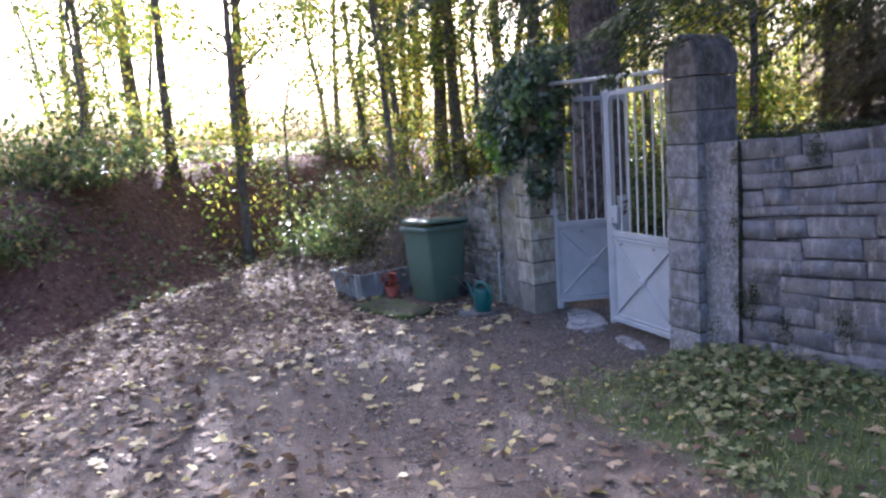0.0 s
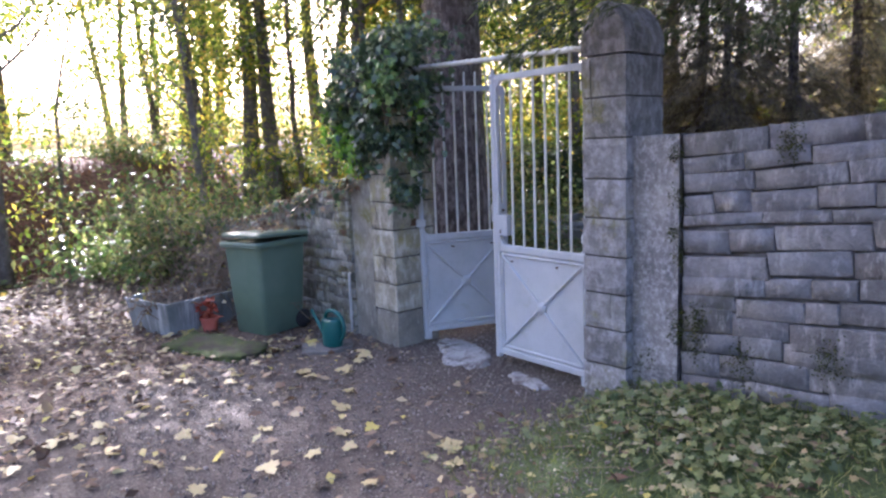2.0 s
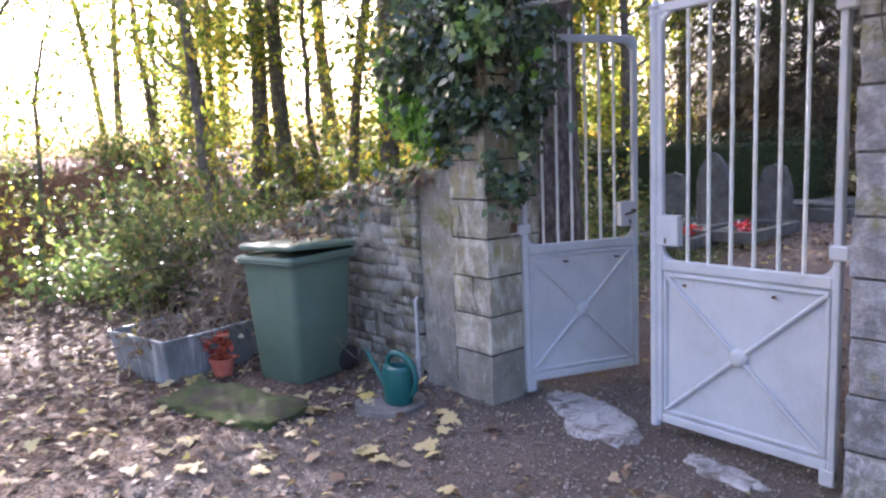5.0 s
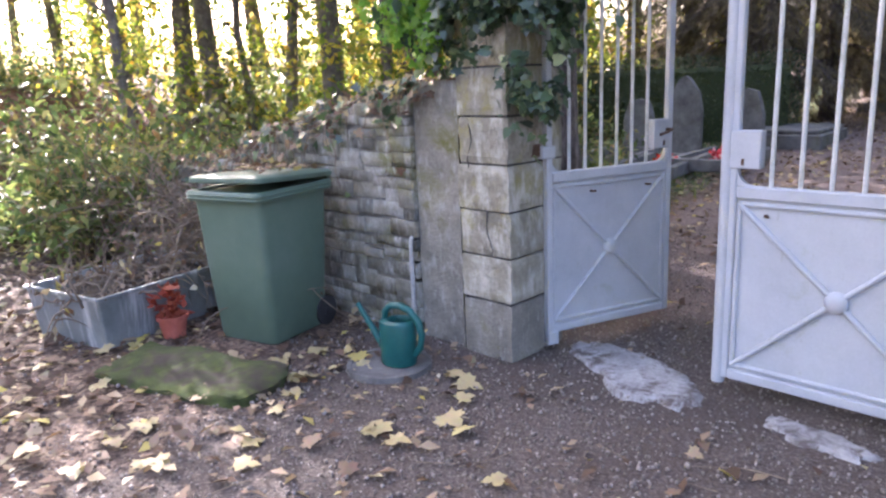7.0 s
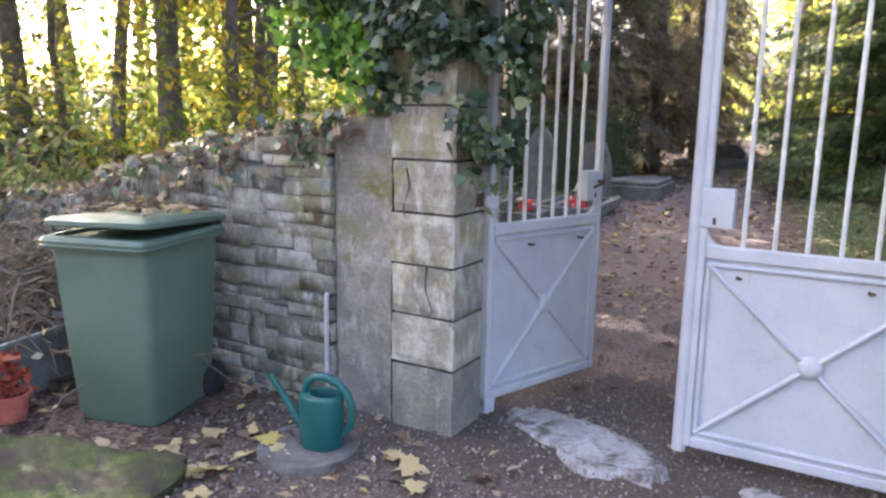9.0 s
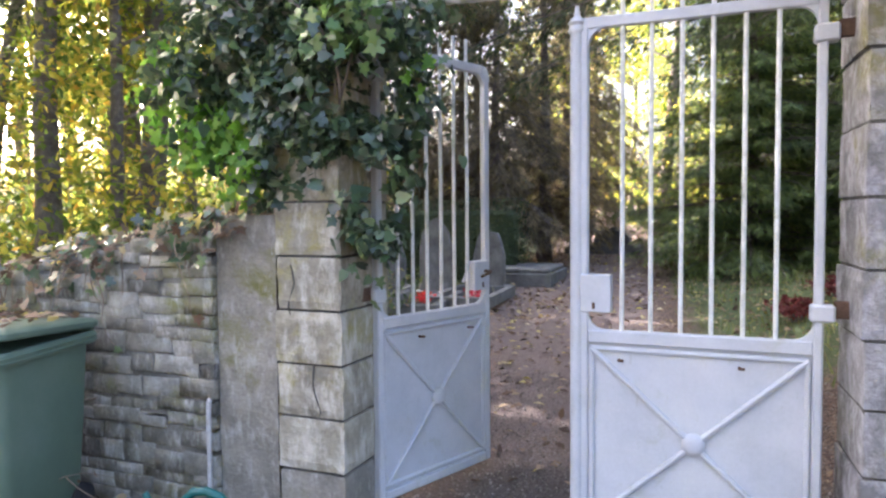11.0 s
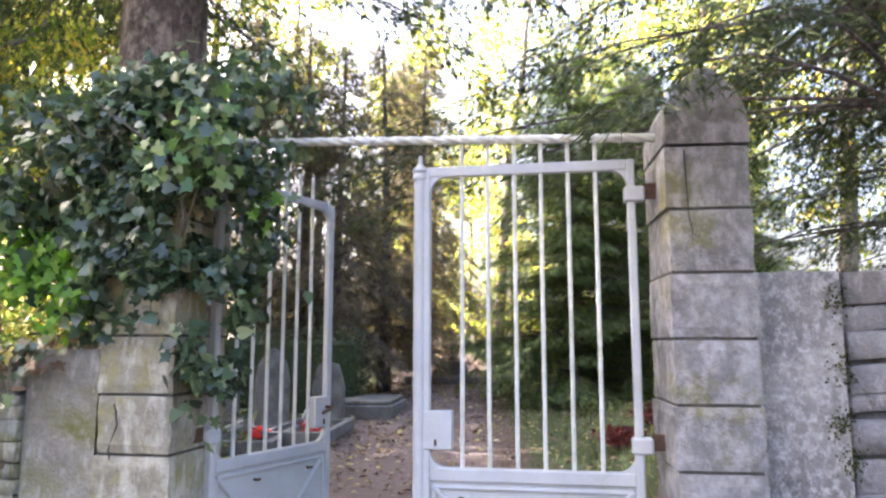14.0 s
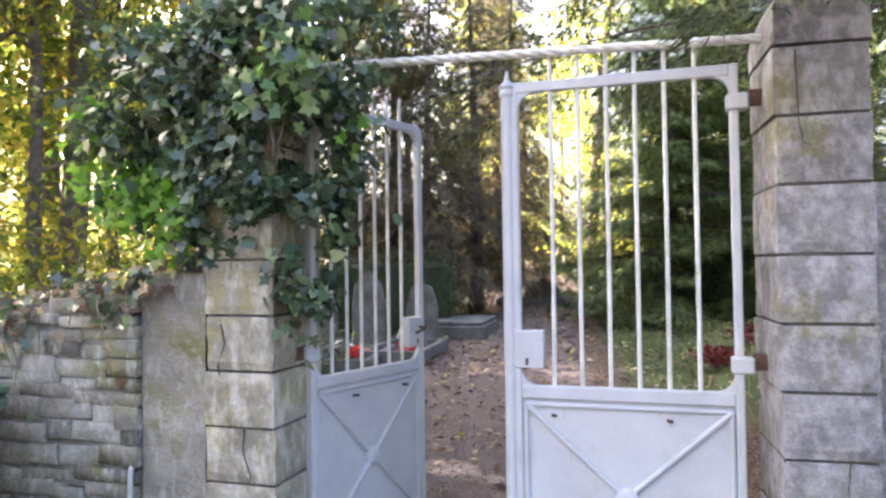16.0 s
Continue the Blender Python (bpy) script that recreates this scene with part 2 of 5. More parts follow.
gx, gy = spaced(-12, 9, 0.12, 1500), spaced(-7, 12, 0.12, 1500)
X, Y = np.meshgrid(gx, gy, indexing="ij")
bumps = np.array([noise.noise((a * 2.3, b * 2.3, 0)) * 0.012 + noise.noise((a * 7, b * 7, 3)) * 0.006 for a, b in zip(X.ravel(), Y.ravel())]).reshape(X.shape)
Z = ground_z(X, Y) + bumps
i, j = np.meshgrid(np.arange(len(gx) - 1), np.arange(len(gy) - 1), indexing="ij")
ny = len(gy)
F = np.stack([i * ny + j, (i + 1) * ny + j, (i + 1) * ny + j + 1, i * ny + j + 1], -1).reshape(-1, 4)
me = np_mesh("ground", np.stack([X, Y, Z], -1), F, None, True)
foot = np.clip(8.5 + 1.35 * np.minimum(0, Y + 2.2), 3.6, 8.5)
D = -X - foot
zones = {
    "grass": smooth01((X - 1.9) / 1.2) * smooth01((Y + 1.9) / 0.8) * (Y < 0.6) + 0.6 * smooth01((Y - 2.6) / 1.5) * smooth01((np.abs(X + 0.15 * (Y + 2) - 1.0) - 1.0) / 0.8) * (X > -12),
    "path": smooth01((Y - 0.7) / 0.8) * smooth01((1.3 - np.abs(X + 0.15 * (Y + 2) - 0.9)) / 0.7) * (Y < 40),
    "bank": smooth01((D + 0.8) / 0.8) * smooth01((5 - Y) / 4),
    "field": smooth01((D - 5.5 - 0.9 * np.maximum(0, Y + 1)) / 3),
    "litter": np.clip(smooth01((-X - 0.3 - 0.25 * Y) / 2.2) + 0.75 * smooth01((Y - 0.6) / 1.0) * smooth01((np.abs(X + 0.15 * (Y + 2) - 0.9) - 0.5) / 0.7) + 0.5 * smooth01((-Y - 4.5) / 2), 0, 1),
}
for key, val in zones.items():
    at = me.attributes.new(key, "FLOAT", "POINT")
    at.data.foreach_set("value", np.clip(val, 0, 1).astype(np.float32).ravel())
m, nt, bs = nodes_of("earth_gravel_litter")


def zone(key, sharp=0.25, scale=3.0):
    a = nt.nodes.new("ShaderNodeAttribute")
    a.attribute_name = key
    n = noise_node(nt, scale, 6, 0.7)
    s = nt.nodes.new("ShaderNodeMath")
    s.operation = "ADD"
    nt.links.new(a.outputs["Fac"], s.inputs[0])
    nt.links.new(n.outputs["Fac"], s.inputs[1])
    return ramp(nt, s.outputs[0], [(0.85 - sharp / 2, (0, 0, 0)), (min(1, 0.85 + sharp / 2), (1, 1, 1))])


grit = noise_node(nt, 55, 5, 0.75)
big = noise_node(nt, 1.3, 5, 0.6)
vor = nt.nodes.new("ShaderNodeTexVoronoi")
vor.inputs["Scale"].default_value = 46
geo = nt.nodes.new("ShaderNodeNewGeometry")
nt.links.new(geo.outputs["Position"], vor.inputs["Vector"])
gravel = ramp(nt, grit.outputs["Fac"], [(0.3, (0.048, 0.037, 0.031)), (0.5, (0.105, 0.083, 0.07)), (0.72, (0.25, 0.21, 0.185))])
gravel = mixed(nt, ramp(nt, big.outputs["Fac"], [(0.4, (0, 0, 0)), (0.65, (0.6, 0.6, 0.6))]), gravel, (0.075, 0.056, 0.046))
litter = ramp(nt, vor.outputs["Color"], [(0.15, (0.04, 0.024, 0.018)), (0.5, (0.10, 0.065, 0.047)), (0.85, (0.22, 0.16, 0.115))])
grass = ramp(nt, grit.outputs["Fac"], [(0.3, (0.03, 0.045, 0.018)), (0.55, (0.07, 0.10, 0.03)), (0.75, (0.16, 0.17, 0.07))])
bankc = ramp(nt, noise_node(nt, 9, 6, 0.7).outputs["Fac"], [(0.3, (0.07, 0.035, 0.027)), (0.5, (0.17, 0.085, 0.062)), (0.72, (0.29, 0.17, 0.125))])
field = ramp(nt, big.outputs["Fac"], [(0.3, (0.16, 0.20, 0.05)), (0.7, (0.30, 0.32, 0.10))])
col = mixed(nt, zone("litter", 0.35), gravel, litter)
trodden = ramp(nt, grit.outputs["Fac"], [(0.3, (0.085, 0.062, 0.053)), (0.5, (0.18, 0.135, 0.118)), (0.72, (0.33, 0.265, 0.24))])
col = mixed(nt, zone("path", 0.5, 4), col, trodden)
col = mixed(nt, zone("grass", 0.4, 5), col, grass)
col = mixed(nt, zone("bank", 0.4), col, bankc)
col = mixed(nt, zone("field", 0.3, 0.5), col, field)
nt.links.new(col, bs.inputs["Base Color"])
bs.inputs["Roughness"].default_value = 0.95
h = nt.nodes.new("ShaderNodeMath")
h.operation = "ADD"
nt.links.new(grit.outputs["Fac"], h.inputs[0])
nt.links.new(vor.outputs["Distance"], h.inputs[1])
bump(nt, bs, h.outputs[0], 0.7, 0.02)
M_EARTH = m
me.materials.append(m)
ground = thing("ground", "drive of grey gravel and earth under fallen leaves", "ground", kind="structure", mesh=me)


def gz(x, y):
    return float(ground_z(x, y))


# ---------------------------------------------------------------- walls
def stone_mesh(name, w, d, h, mat, r):
    """One rough stone, front towards -y, with a chipped bulging face; its middle at the origin."""
    e = min(0.006, h * 0.10)
    xs, zs = np.array([-w / 2, -w / 2 + e, w / 2 - e, w / 2]), np.array([-h / 2, -h / 2 + e, h / 2 - e, h / 2])
    V, F = [], []
    for i in range(4):
        for k in range(4):
            edge = (i in (0, 3)) + (k in (0, 3))
            V.append((xs[i] + r.uniform(-1, 1) * 0.008, -d / 2 + (e * (0.5 + 0.6 * r.random()) if edge else r.uniform(-0.005, 0.004)), zs[k] + r.uniform(-1, 1) * 0.006))
    for i in range(3):
        for k in range(3):
            a = i * 4 + k
            F.append((a, a + 4, a + 5, a + 1))
    ring = [0, 4, 8, 12, 13, 14, 15, 11, 7, 3, 2, 1]
    off = len(V)
    for q in ring:
        x, y, z = V[q]
        V.append((x * 1.01, -d / 2 + 0.03 + e, z * 1.02))
    off2 = len(V)
    for q in ring:
        x, y, z = V[q]
        V.append((x * 0.97, d / 2, z * 0.95))
    n = len(ring)
    for q in range(n):
        p = (q + 1) % n
        F.append((ring[p], ring[q], off + q, off + p))
        F.append((off + p, off + q, off2 + q, off2 + p))
    return np_mesh(name, V, F, mat)


def rubble(wall, x0, x1, bottom, top, front, mat, r, hmin, hmax, lmin, lmax, depth=0.16, slope=0.0):
    """Courses of stones along x as parts of the wall; bottom and top are functions of x."""
    z = (bottom(x0) if slope else min(bottom(x0), bottom(x1))) - 0.05
    ztop = top(x0) + 0.1 if slope else max(top(x0), top(x1))
    while z < ztop:
        h = r.uniform(hmin, hmax)
        x = x0 + r.uniform(0, 0.02)
        while x < x1 - 0.05:
            w = min(r.uniform(lmin, lmax), x1 - x)
            if x1 - x - w < 0.1:
                w = x1 - x
            c = x + w / 2
            up = slope * (c - x0)
            hh = h * r.uniform(0.92, 1.04)
            if bottom(c) - 0.12 < z + h + up and z + h / 2 + up < top(c) - 0.03:
                zt = min(z + hh, top(c) - up)
                gap = r.uniform(0.001, 0.007)
                ob = new("stone", stone_mesh("stone", w - gap, depth, max(0.05, zt - z - gap), mat, r))
                ob.parent = wall
                sag = 0.020 * math.sin(c * 1.9 + 5 * z) + 0.011 * math.sin(c * 4.7 + 9 * z)
                ob.location = (c, front + depth / 2 + r.uniform(-0.007, 0.007), (z + zt) / 2 + r.uniform(-0.008, 0.008) + up + (sag if zt + up < top(c) - 0.12 else 0))
                ob.rotation_euler = (r.uniform(-0.018, 0.018), r.uniform(-0.03, 0.03) - math.atan(slope), r.uniform(-0.018, 0.018))
            x += w
        z += h


def strip_mesh(name, xs, y0, y1, bottom, top, mat, rough_top=0.01):
    """A wall body whose top and foot follow functions of x."""
    xs = np.asarray(xs)
    V = []
    for x in xs:
        b, t = bottom(x) - 0.3, top(x)
        V += [(x, y0, b), (x, y0, t), (x, y1, t), (x, y1, b)]
    F = []
    for a in range(len(xs) - 1):
        p, q = a * 4, a * 4 + 4
        F += [(p, q, q + 1, p + 1), (p + 1, q + 1, q + 2, p + 2), (p + 2, q + 2, q + 3, p + 3)]
    F += [(0, 1, 2, 3), (len(V) - 1, len(V) - 2, len(V) - 3, len(V) - 4)]
    return np_mesh(name, V, F, mat)


def right_top(x):
    return 1.92 + 0.085 * (x - 2.77) + 0.015 * math.sin(x * 5)


def right_foot(x):
    return 0.30 + 0.09 * (x - 2.77)


def left_top(x):
    return float(np.interp(-x, [0.75, 1.4, 2.05, 2.6, 3.14, 4.2, 5.2, 7], [1.58, 1.47, 1.34, 1.18, 1.03, 0.92, 0.80, 0.3])) + 0.012 * math.sin(x * 9)


wall_right = thing("wall_right", "tall boundary wall of grey coursed rubble stone", "wall", kind="structure", mesh=strip_mesh("wall_right", np.arange(2.812, 10.7, 0.2), 0.008, 0.42, right_foot, lambda x: right_top(x) - 0.03, M_JOINT))
wall_left = thing("wall_left", "low sloping wall of lichen-stained rubble stone", "wall", kind="structure", mesh=strip_mesh("wall_left", np.arange(-6.8, -0.74, 0.15), -0.310, 0.14, lambda x: -0.1, lambda x: left_top(x) - 0.03, M_MORTAR_L))


def render_coat(name, x0, x1, y0, y1, z0, z1, mat, label):
    nx, nz = max(2, int((x1 - x0) / 0.04)), int((z1 - z0) / 0.05)
    V, F = [], []
    for a in range(nx + 1):
        for b in range(nz + 1):
            x, z = x0 + (x1 - x0) * a / nx, z0 + (z1 - z0) * b / nz
            V.append((x, y0 + 0.012 * noise.noise((x * 6, z * 6, y0)) + 0.006 * noise.noise((x * 21, z * 21, 2)), z + (0.012 * noise.noise((x * 7, 1, 1)) if b == nz else 0)))
    for a in range(nx):
        for b in range(nz):
            p = a * (nz + 1) + b
            F.append((p, p + nz + 1, p + nz + 2, p + 1))
    o = len(V)
    edge = [a * (nz + 1) + nz for a in range(nx + 1)]
    for q in edge:
        V.append((V[q][0], y1, V[q][2]))
    for a in range(nx):
        F.append((edge[a], edge[a + 1], o + a + 1, o + a))
    for side in (0, nx):
        V += [(V[side * (nz + 1)][0], y1, z0), (V[side * (nz + 1) + nz][0], y1, z1)]
        q = len(V)
        F.append((side * (nz + 1), side * (nz + 1) + nz, q - 1, q - 2) if side else (side * (nz + 1) + nz, side * (nz + 1), q - 2, q - 1))
    return thing(name, label, "wall", kind="structure", mesh=np_mesh(name, V, F, mat, False))


render_coat("wall_render_right", 2.460, 2.812, -0.045, 0.40, -0.1, 1.925, M_RENDER, "rough grey cement render beside the gate pillar")
render_coat("wall_render_left", -0.748, -0.392, -0.285, 0.12, -0.2, 1.60, M_RENDER_L, "mossy cement-rendered end of the low wall")


# ---------------------------------------------------------------- gate pillars
def block_bm(w, d, h, r, e=0.012, wear=0.0):
    bm = bmesh.new()
    box(bm, -w / 2, w / 2, -d / 2, d / 2, -h / 2, h / 2)
    bmesh.ops.subdivide_edges(bm, edges=bm.edges[:], cuts=5, use_grid_fill=True)
    for v in bm.verts:
        chip = noise.noise((v.co.x * 27 + wear, v.co.y * 27, v.co.z * 27 + h * 9))
        n = noise.noise((v.co.x * 9 + wear * 7, v.co.y * 9, v.co.z * 9 + h * 31 + wear))
        edge = sum((abs(abs(v.co.x) - w / 2) < 1e-4, abs(abs(v.co.y) - d / 2) < 1e-4, abs(abs(v.co.z) - h / 2) < 1e-4))
        k = 1 - (0.0 if edge < 2 else e * (1 + abs(n)) / max(w, d) * 1.5)
        v.co.x, v.co.y, v.co.z = v.co.x * k + n * 0.006 + chip * 0.003, v.co.y * k + n * 0.007 + chip * 0.004, v.co.z * (k if edge > 1 else 1)
    return bm


def pillar(label, x0, x1, y0, y1, z0, joints, mat, r, foot_mat, turn=0.0):
    """A pillar of stone blocks, turned (degrees) about its front edge at x0."""
    p = thing("gate_pillar", label, "gate pillar", pose(x0, y0, 0, 0, 0, turn) @ Matrix.Translation(((x1 - x0) / 2, (y1 - y0) / 2, 0)))
    core = bmesh.new()
    box(core, -(x1 - x0) / 2 + 0.016, (x1 - x0) / 2 - 0.016, -(y1 - y0) / 2 + 0.016, (y1 - y0) / 2 - 0.016, z0, joints[-1] - 0.02)
    part("mortar_core", core, M_MORTAR, p)
    for k, (a, b) in enumerate(zip([z0] + joints[:-1], joints)):
        ob = part("stone_block", block_bm(x1 - x0 + r.uniform(-0.012, 0.012), y1 - y0, b - a - 0.005, r, 0.009, wear=k * 1.7 + x0), mat if k else foot_mat, p)
        ob.location = (r.uniform(-0.004, 0.004), r.uniform(-0.006, 0.004), (a + b) / 2)
    return p


rs = random.Random(3)
right_joints = [0.34, 0.595, 0.85, 1.11, 1.375, 1.645, 1.92, 2.19, 2.465]
pr = pillar("square pillar of pale weathered stone blocks", 2.115, 2.475, -0.16, 0.32, -0.2, right_joints, M_BLOCK, rs, M_RENDER, 4.0)
# pointed-arch cap stone
bm = bmesh.new()
prof = [(-0.182, 0), (-0.18, 0.10), (-0.165, 0.165), (-0.125, 0.245), (-0.07, 0.31), (-0.025, 0.338), (0.025, 0.338), (0.07, 0.31), (0.125, 0.245), (0.165, 0.165), (0.18, 0.10), (0.182, 0)]
vs = [[bm.verts.new((x, y, z)) for x, z in prof] for y in (-0.242, -0.222, 0.222, 0.242)]
for v in vs[0] + vs[3]:
    v.co.x *= 0.96
    v.co.z = v.co.z * 0.97
for a in range(3):
    for b in range(len(prof)):
        c = (b + 1) % len(prof)
        bm.faces.new((vs[a][b], vs[a][c], vs[a + 1][c], vs[a + 1][b]))
bm.faces.new(vs[0])
bm.faces.new(vs[3][::-1])
bmesh.ops.recalc_face_normals(bm, faces=bm.faces)
cap = part("cap_stone", bm, M_BLOCK, pr, "rounded pointed cap stone")
cap.location = (0, 0, 2.470)
left_joints = [0.36, 0.62, 0.88, 1.14, 1.40, 1.66, 1.93, 2.20, 2.46, 2.74]
pl = pillar("stone gate pillar stained with yellow lichen and overgrown by ivy", -0.388, -0.018, -0.30, 0.20, -0.2, left_joints, M_BLOCK_L, rs, M_RENDER_L)


def crack(p, pts, front, w=0.004):
    """A thin dark crack in a pillar's face: points x, z in the pillar's own measure."""
    c = []
    for (xa, za), (xb, zb) in zip(pts, pts[1:]):
        for t in (0, 0.34, 0.67):
            c.append((xa + (xb - xa) * t + 0.006 * noise.noise((za * 40, t * 9, xa)), front, za + (zb - za) * t))
    part("crack", tube_bm(c, np.linspace(w, w * 0.4, len(c)), 5), M_MORTAR, p, "dark crack in the stone")


crack(pr, [(-0.10, 2.44), (-0.095, 2.30), (-0.09, 2.17), (-0.075, 2.08), (-0.04, 2.06)], -0.243)
crack(pr, [(0.06, 0.86), (0.05, 0.75), (0.07, 0.64)], -0.243, 0.003)
crack(pl, [(-0.09, 1.36), (-0.075, 1.27), (-0.11, 1.16), (-0.09, 1.05), (-0.10, 0.90)], -0.249, 0.006)
crack(pl, [(0.03, 0.88), (0.02, 0.78), (0.06, 0.66), (0.05, 0.60)], -0.249, 0.005)
crack(pl, [(0.06, 1.92), (0.05, 1.84), (0.07, 1.70)], -0.249, 0.003)


# ---------------------------------------------------------------- gate leaves
def bar_between(a, b, r, sides=8):
    return tube_bm([a, b], r, sides)


def gate_leaf(name, label, m, mirror, lock_handle, W, flat):
    """A leaf W metres wide; x runs from the hinge (0) to the free stile; front towards -y. mirror turns it over for the other side; flat: a plain free stile instead of a round post."""
    s = -1 if mirror else 1
    g = thing(name, label, "gate", m, group="gate leaves")
    Z0, ZP, ZT = 0.12, 1.07, 2.46
    HS, FS = 0.036, 0.042 if flat else 0.052      # widths of the stiles

    def bx(nm, x0, x1, y0, y1, z0, z1, mat=M_PAINT, bevel=0.006, parent=g, lab=""):
        bm = bmesh.new()
        a, b = sorted((s * x0, s * x1))
        box(bm, a, b, y0, y1, z0, z1, bevel)
        return part(nm, bm, mat, parent, lab)

    bx("hinge_stile", 0, HS, -0.025, 0.025, Z0 - 0.05, ZT)
    if flat:
        bx("free_stile", W - FS, W, -0.02, 0.02, Z0, ZT - 0.045)
        bm = bmesh.new()
        arc = [(W - 0.06, ZT - 0.05), (W - 0.06, ZT)] + [(W - 0.06 + 0.06 * math.sin(t), ZT - 0.06 + 0.06 * math.cos(t)) for t in np.linspace(0, math.pi / 2, 7)] + [(W, ZT - 0.09), (W - FS, ZT - 0.09), (W - FS, ZT - 0.05)]
        rows = [[bm.verts.new((s * p, yy, q)) for p, q in arc] for yy in (-0.0185, 0.0185)]
        for a in range(len(arc)):
            e = (a + 1) % len(arc)
            bm.faces.new((rows[0][a], rows[0][e], rows[1][e], rows[1][a]))
        bm.faces.new(rows[0])
        bm.faces.new(rows[1][::-1])
        bmesh.ops.recalc_face_normals(bm, faces=bm.faces)
        part("stile_corner", bm, M_PAINT, g)
        bx("top_rail", HS, W - 0.06, -0.018, 0.018, ZT - 0.05, ZT, bevel=0.005)
    else:
        part("free_stile", tube_bm([(s * W, 0, Z0 - 0.03), (s * W, 0, ZT - 0.06)], 0.031, 12), M_PAINT, g, smooth=True)
        bx("stile_cover", W - FS, W - 0.012, -0.02, 0.02, Z0, ZT - 0.02)
        bm = tube_bm([(0, 0, 0), (0, 0, 0.012), (0, 0, 0.03), (0, 0, 0.045), (0, 0, 0.06), (0, 0, 0.075), (0, 0, 0.12)], [0.036, 0.04, 0.034, 0.042, 0.03, 0.014, 0.008], 12)
        c = part("stile_cap", bm, M_PAINT, g, smooth=True)
        c.location = (s * W, 0, ZT - 0.06)
        bx("top_rail", HS, W - 0.03, -0.018, 0.018, ZT - 0.05, ZT, bevel=0.005)
    bx("middle_rail", HS, W - FS, -0.022, 0.022, ZP - 0.06, ZP)
    bx("bottom_rail", HS, W - FS, -0.022, 0.022, Z0, Z0 + 0.05)
    bx("sheet_panel", HS - 0.005, W - FS + 0.005, -0.004, 0.010, Z0 + 0.045, ZP - 0.05, bevel=0)
    # mouldings round the sheet
    x0, x1, z0, z1 = HS + 0.016, W - FS - 0.016, Z0 + 0.075, ZP - 0.085
    for a, b in (((x0, z0), (x1, z0)), ((x0, z1), (x1, z1)), ((x0, z0), (x0, z1)), ((x1, z0), (x1, z1))):
        part("moulding", bar_between((s * a[0], -0.008, a[1]), (s * b[0], -0.008, b[1]), 0.012), M_PAINT, g, smooth=True)
    cx, cz = (x0 + x1) / 2, (z0 + z1) / 2
    for a in ((x0, z0), (x0, z1), (x1, z0), (x1, z1)):
        part("cross_brace", bar_between((s * a[0], -0.012, a[1]), (s * cx, -0.012, cz), 0.0125), M_PAINT, g, smooth=True)
    b = part("centre_boss", tube_bm([(0, 0, 0), (0, -0.012, 0), (0, -0.024, 0), (0, -0.03, 0)], [0.05, 0.05, 0.04, 0.02], 14), M_PAINT, g, smooth=True)
    b.location = (s * cx, -0.006, cz)
    # rounded corner gussets of the open upper field
    for gx_, gz_, dx, dz in ((HS, ZP, 1, 1), (W - FS, ZP, -1, 1), (HS, ZT - 0.05, 1, -1), (W - FS, ZT - 0.05, -1, -1)):
        R = 0.075
        pts = [(gx_, gz_)] + [(gx_ + dx * R * (1 - math.sin(t)), gz_ + dz * R * (1 - math.cos(t))) for t in np.linspace(0, math.pi / 2, 7)]
        bm = bmesh.new()
        f = [bm.verts.new((s * p, -0.014, q)) for p, q in pts]
        k = [bm.verts.new((s * p, 0.014, q)) for p, q in pts]
        for a in range(len(pts)):
            e = (a + 1) % len(pts)
            bm.faces.new((f[a], f[e], k[e], k[a]))
        for a in range(1, len(pts) - 1):
            bm.faces.new((f[0], f[a], f[a + 1]))
            bm.faces.new((k[0], k[a + 1], k[a]))
        bmesh.ops.recalc_face_normals(bm, faces=bm.faces)
        part("corner_gusset", bm, M_PAINT, g)
    for q in range(6):
        x = 0.05 + (W - 0.125) * (q + 1) / 7
        top = ZT + 0.13
        bw = 0.0105
        pb = part("bar", tube_bm([(s * x, 0, ZP - 0.01), (s * x + 0.003 * math.sin(q * 3), 0, (ZP + ZT) / 2), (s * x, 0, ZT), (s * x, 0, top)], [bw, bw, bw, bw * 0.85], 8), M_BARPAINT, g, smooth=True)
    lk = bx("lock_box", W - 0.155, W - 0.02, -0.03, 0.03, 1.15, 1.32, bevel=0.004)
    bx("keyhole_plate", W - 0.085, W - 0.072, -0.034, -0.028, 1.165, 1.195, M_RUST, 0.001, lk, "dark rusty keyhole")
    if lock_handle:
        part("handle", tube_bm([(s * (W - 0.06), -0.03, 1.26), (s * (W - 0.06), -0.075, 1.26), (s * (W - 0.085), -0.08, 1.25), (s * (W - 0.15), -0.08, 1.235)], 0.009, 8), M_RUST, lk, "worn iron lever handle", True)
        part("handle", tube_bm([(s * (W - 0.06), 0.03, 1.26), (s * (W - 0.06), 0.085, 1.26), (s * (W - 0.085), 0.09, 1.24), (s * (W - 0.12), 0.09, 1.19)], 0.010, 8), M_PAINT, lk, smooth=True)
    for z in (1.185, 2.295):
        bx("hinge_clamp", -0.04, 0.05, -0.04, 0.03, z - 0.035, z + 0.035, bevel=0.008)
        bx("hinge_pin", -0.10, -0.036, -0.014, 0.014, z - 0.02, z + 0.05, M_RUST, 0.004, lab="rusty iron hinge pin")
    bx("foot_bracket", 0.0, 0.07, -0.03, 0.03, Z0 - 0.07, Z0 + 0.01)
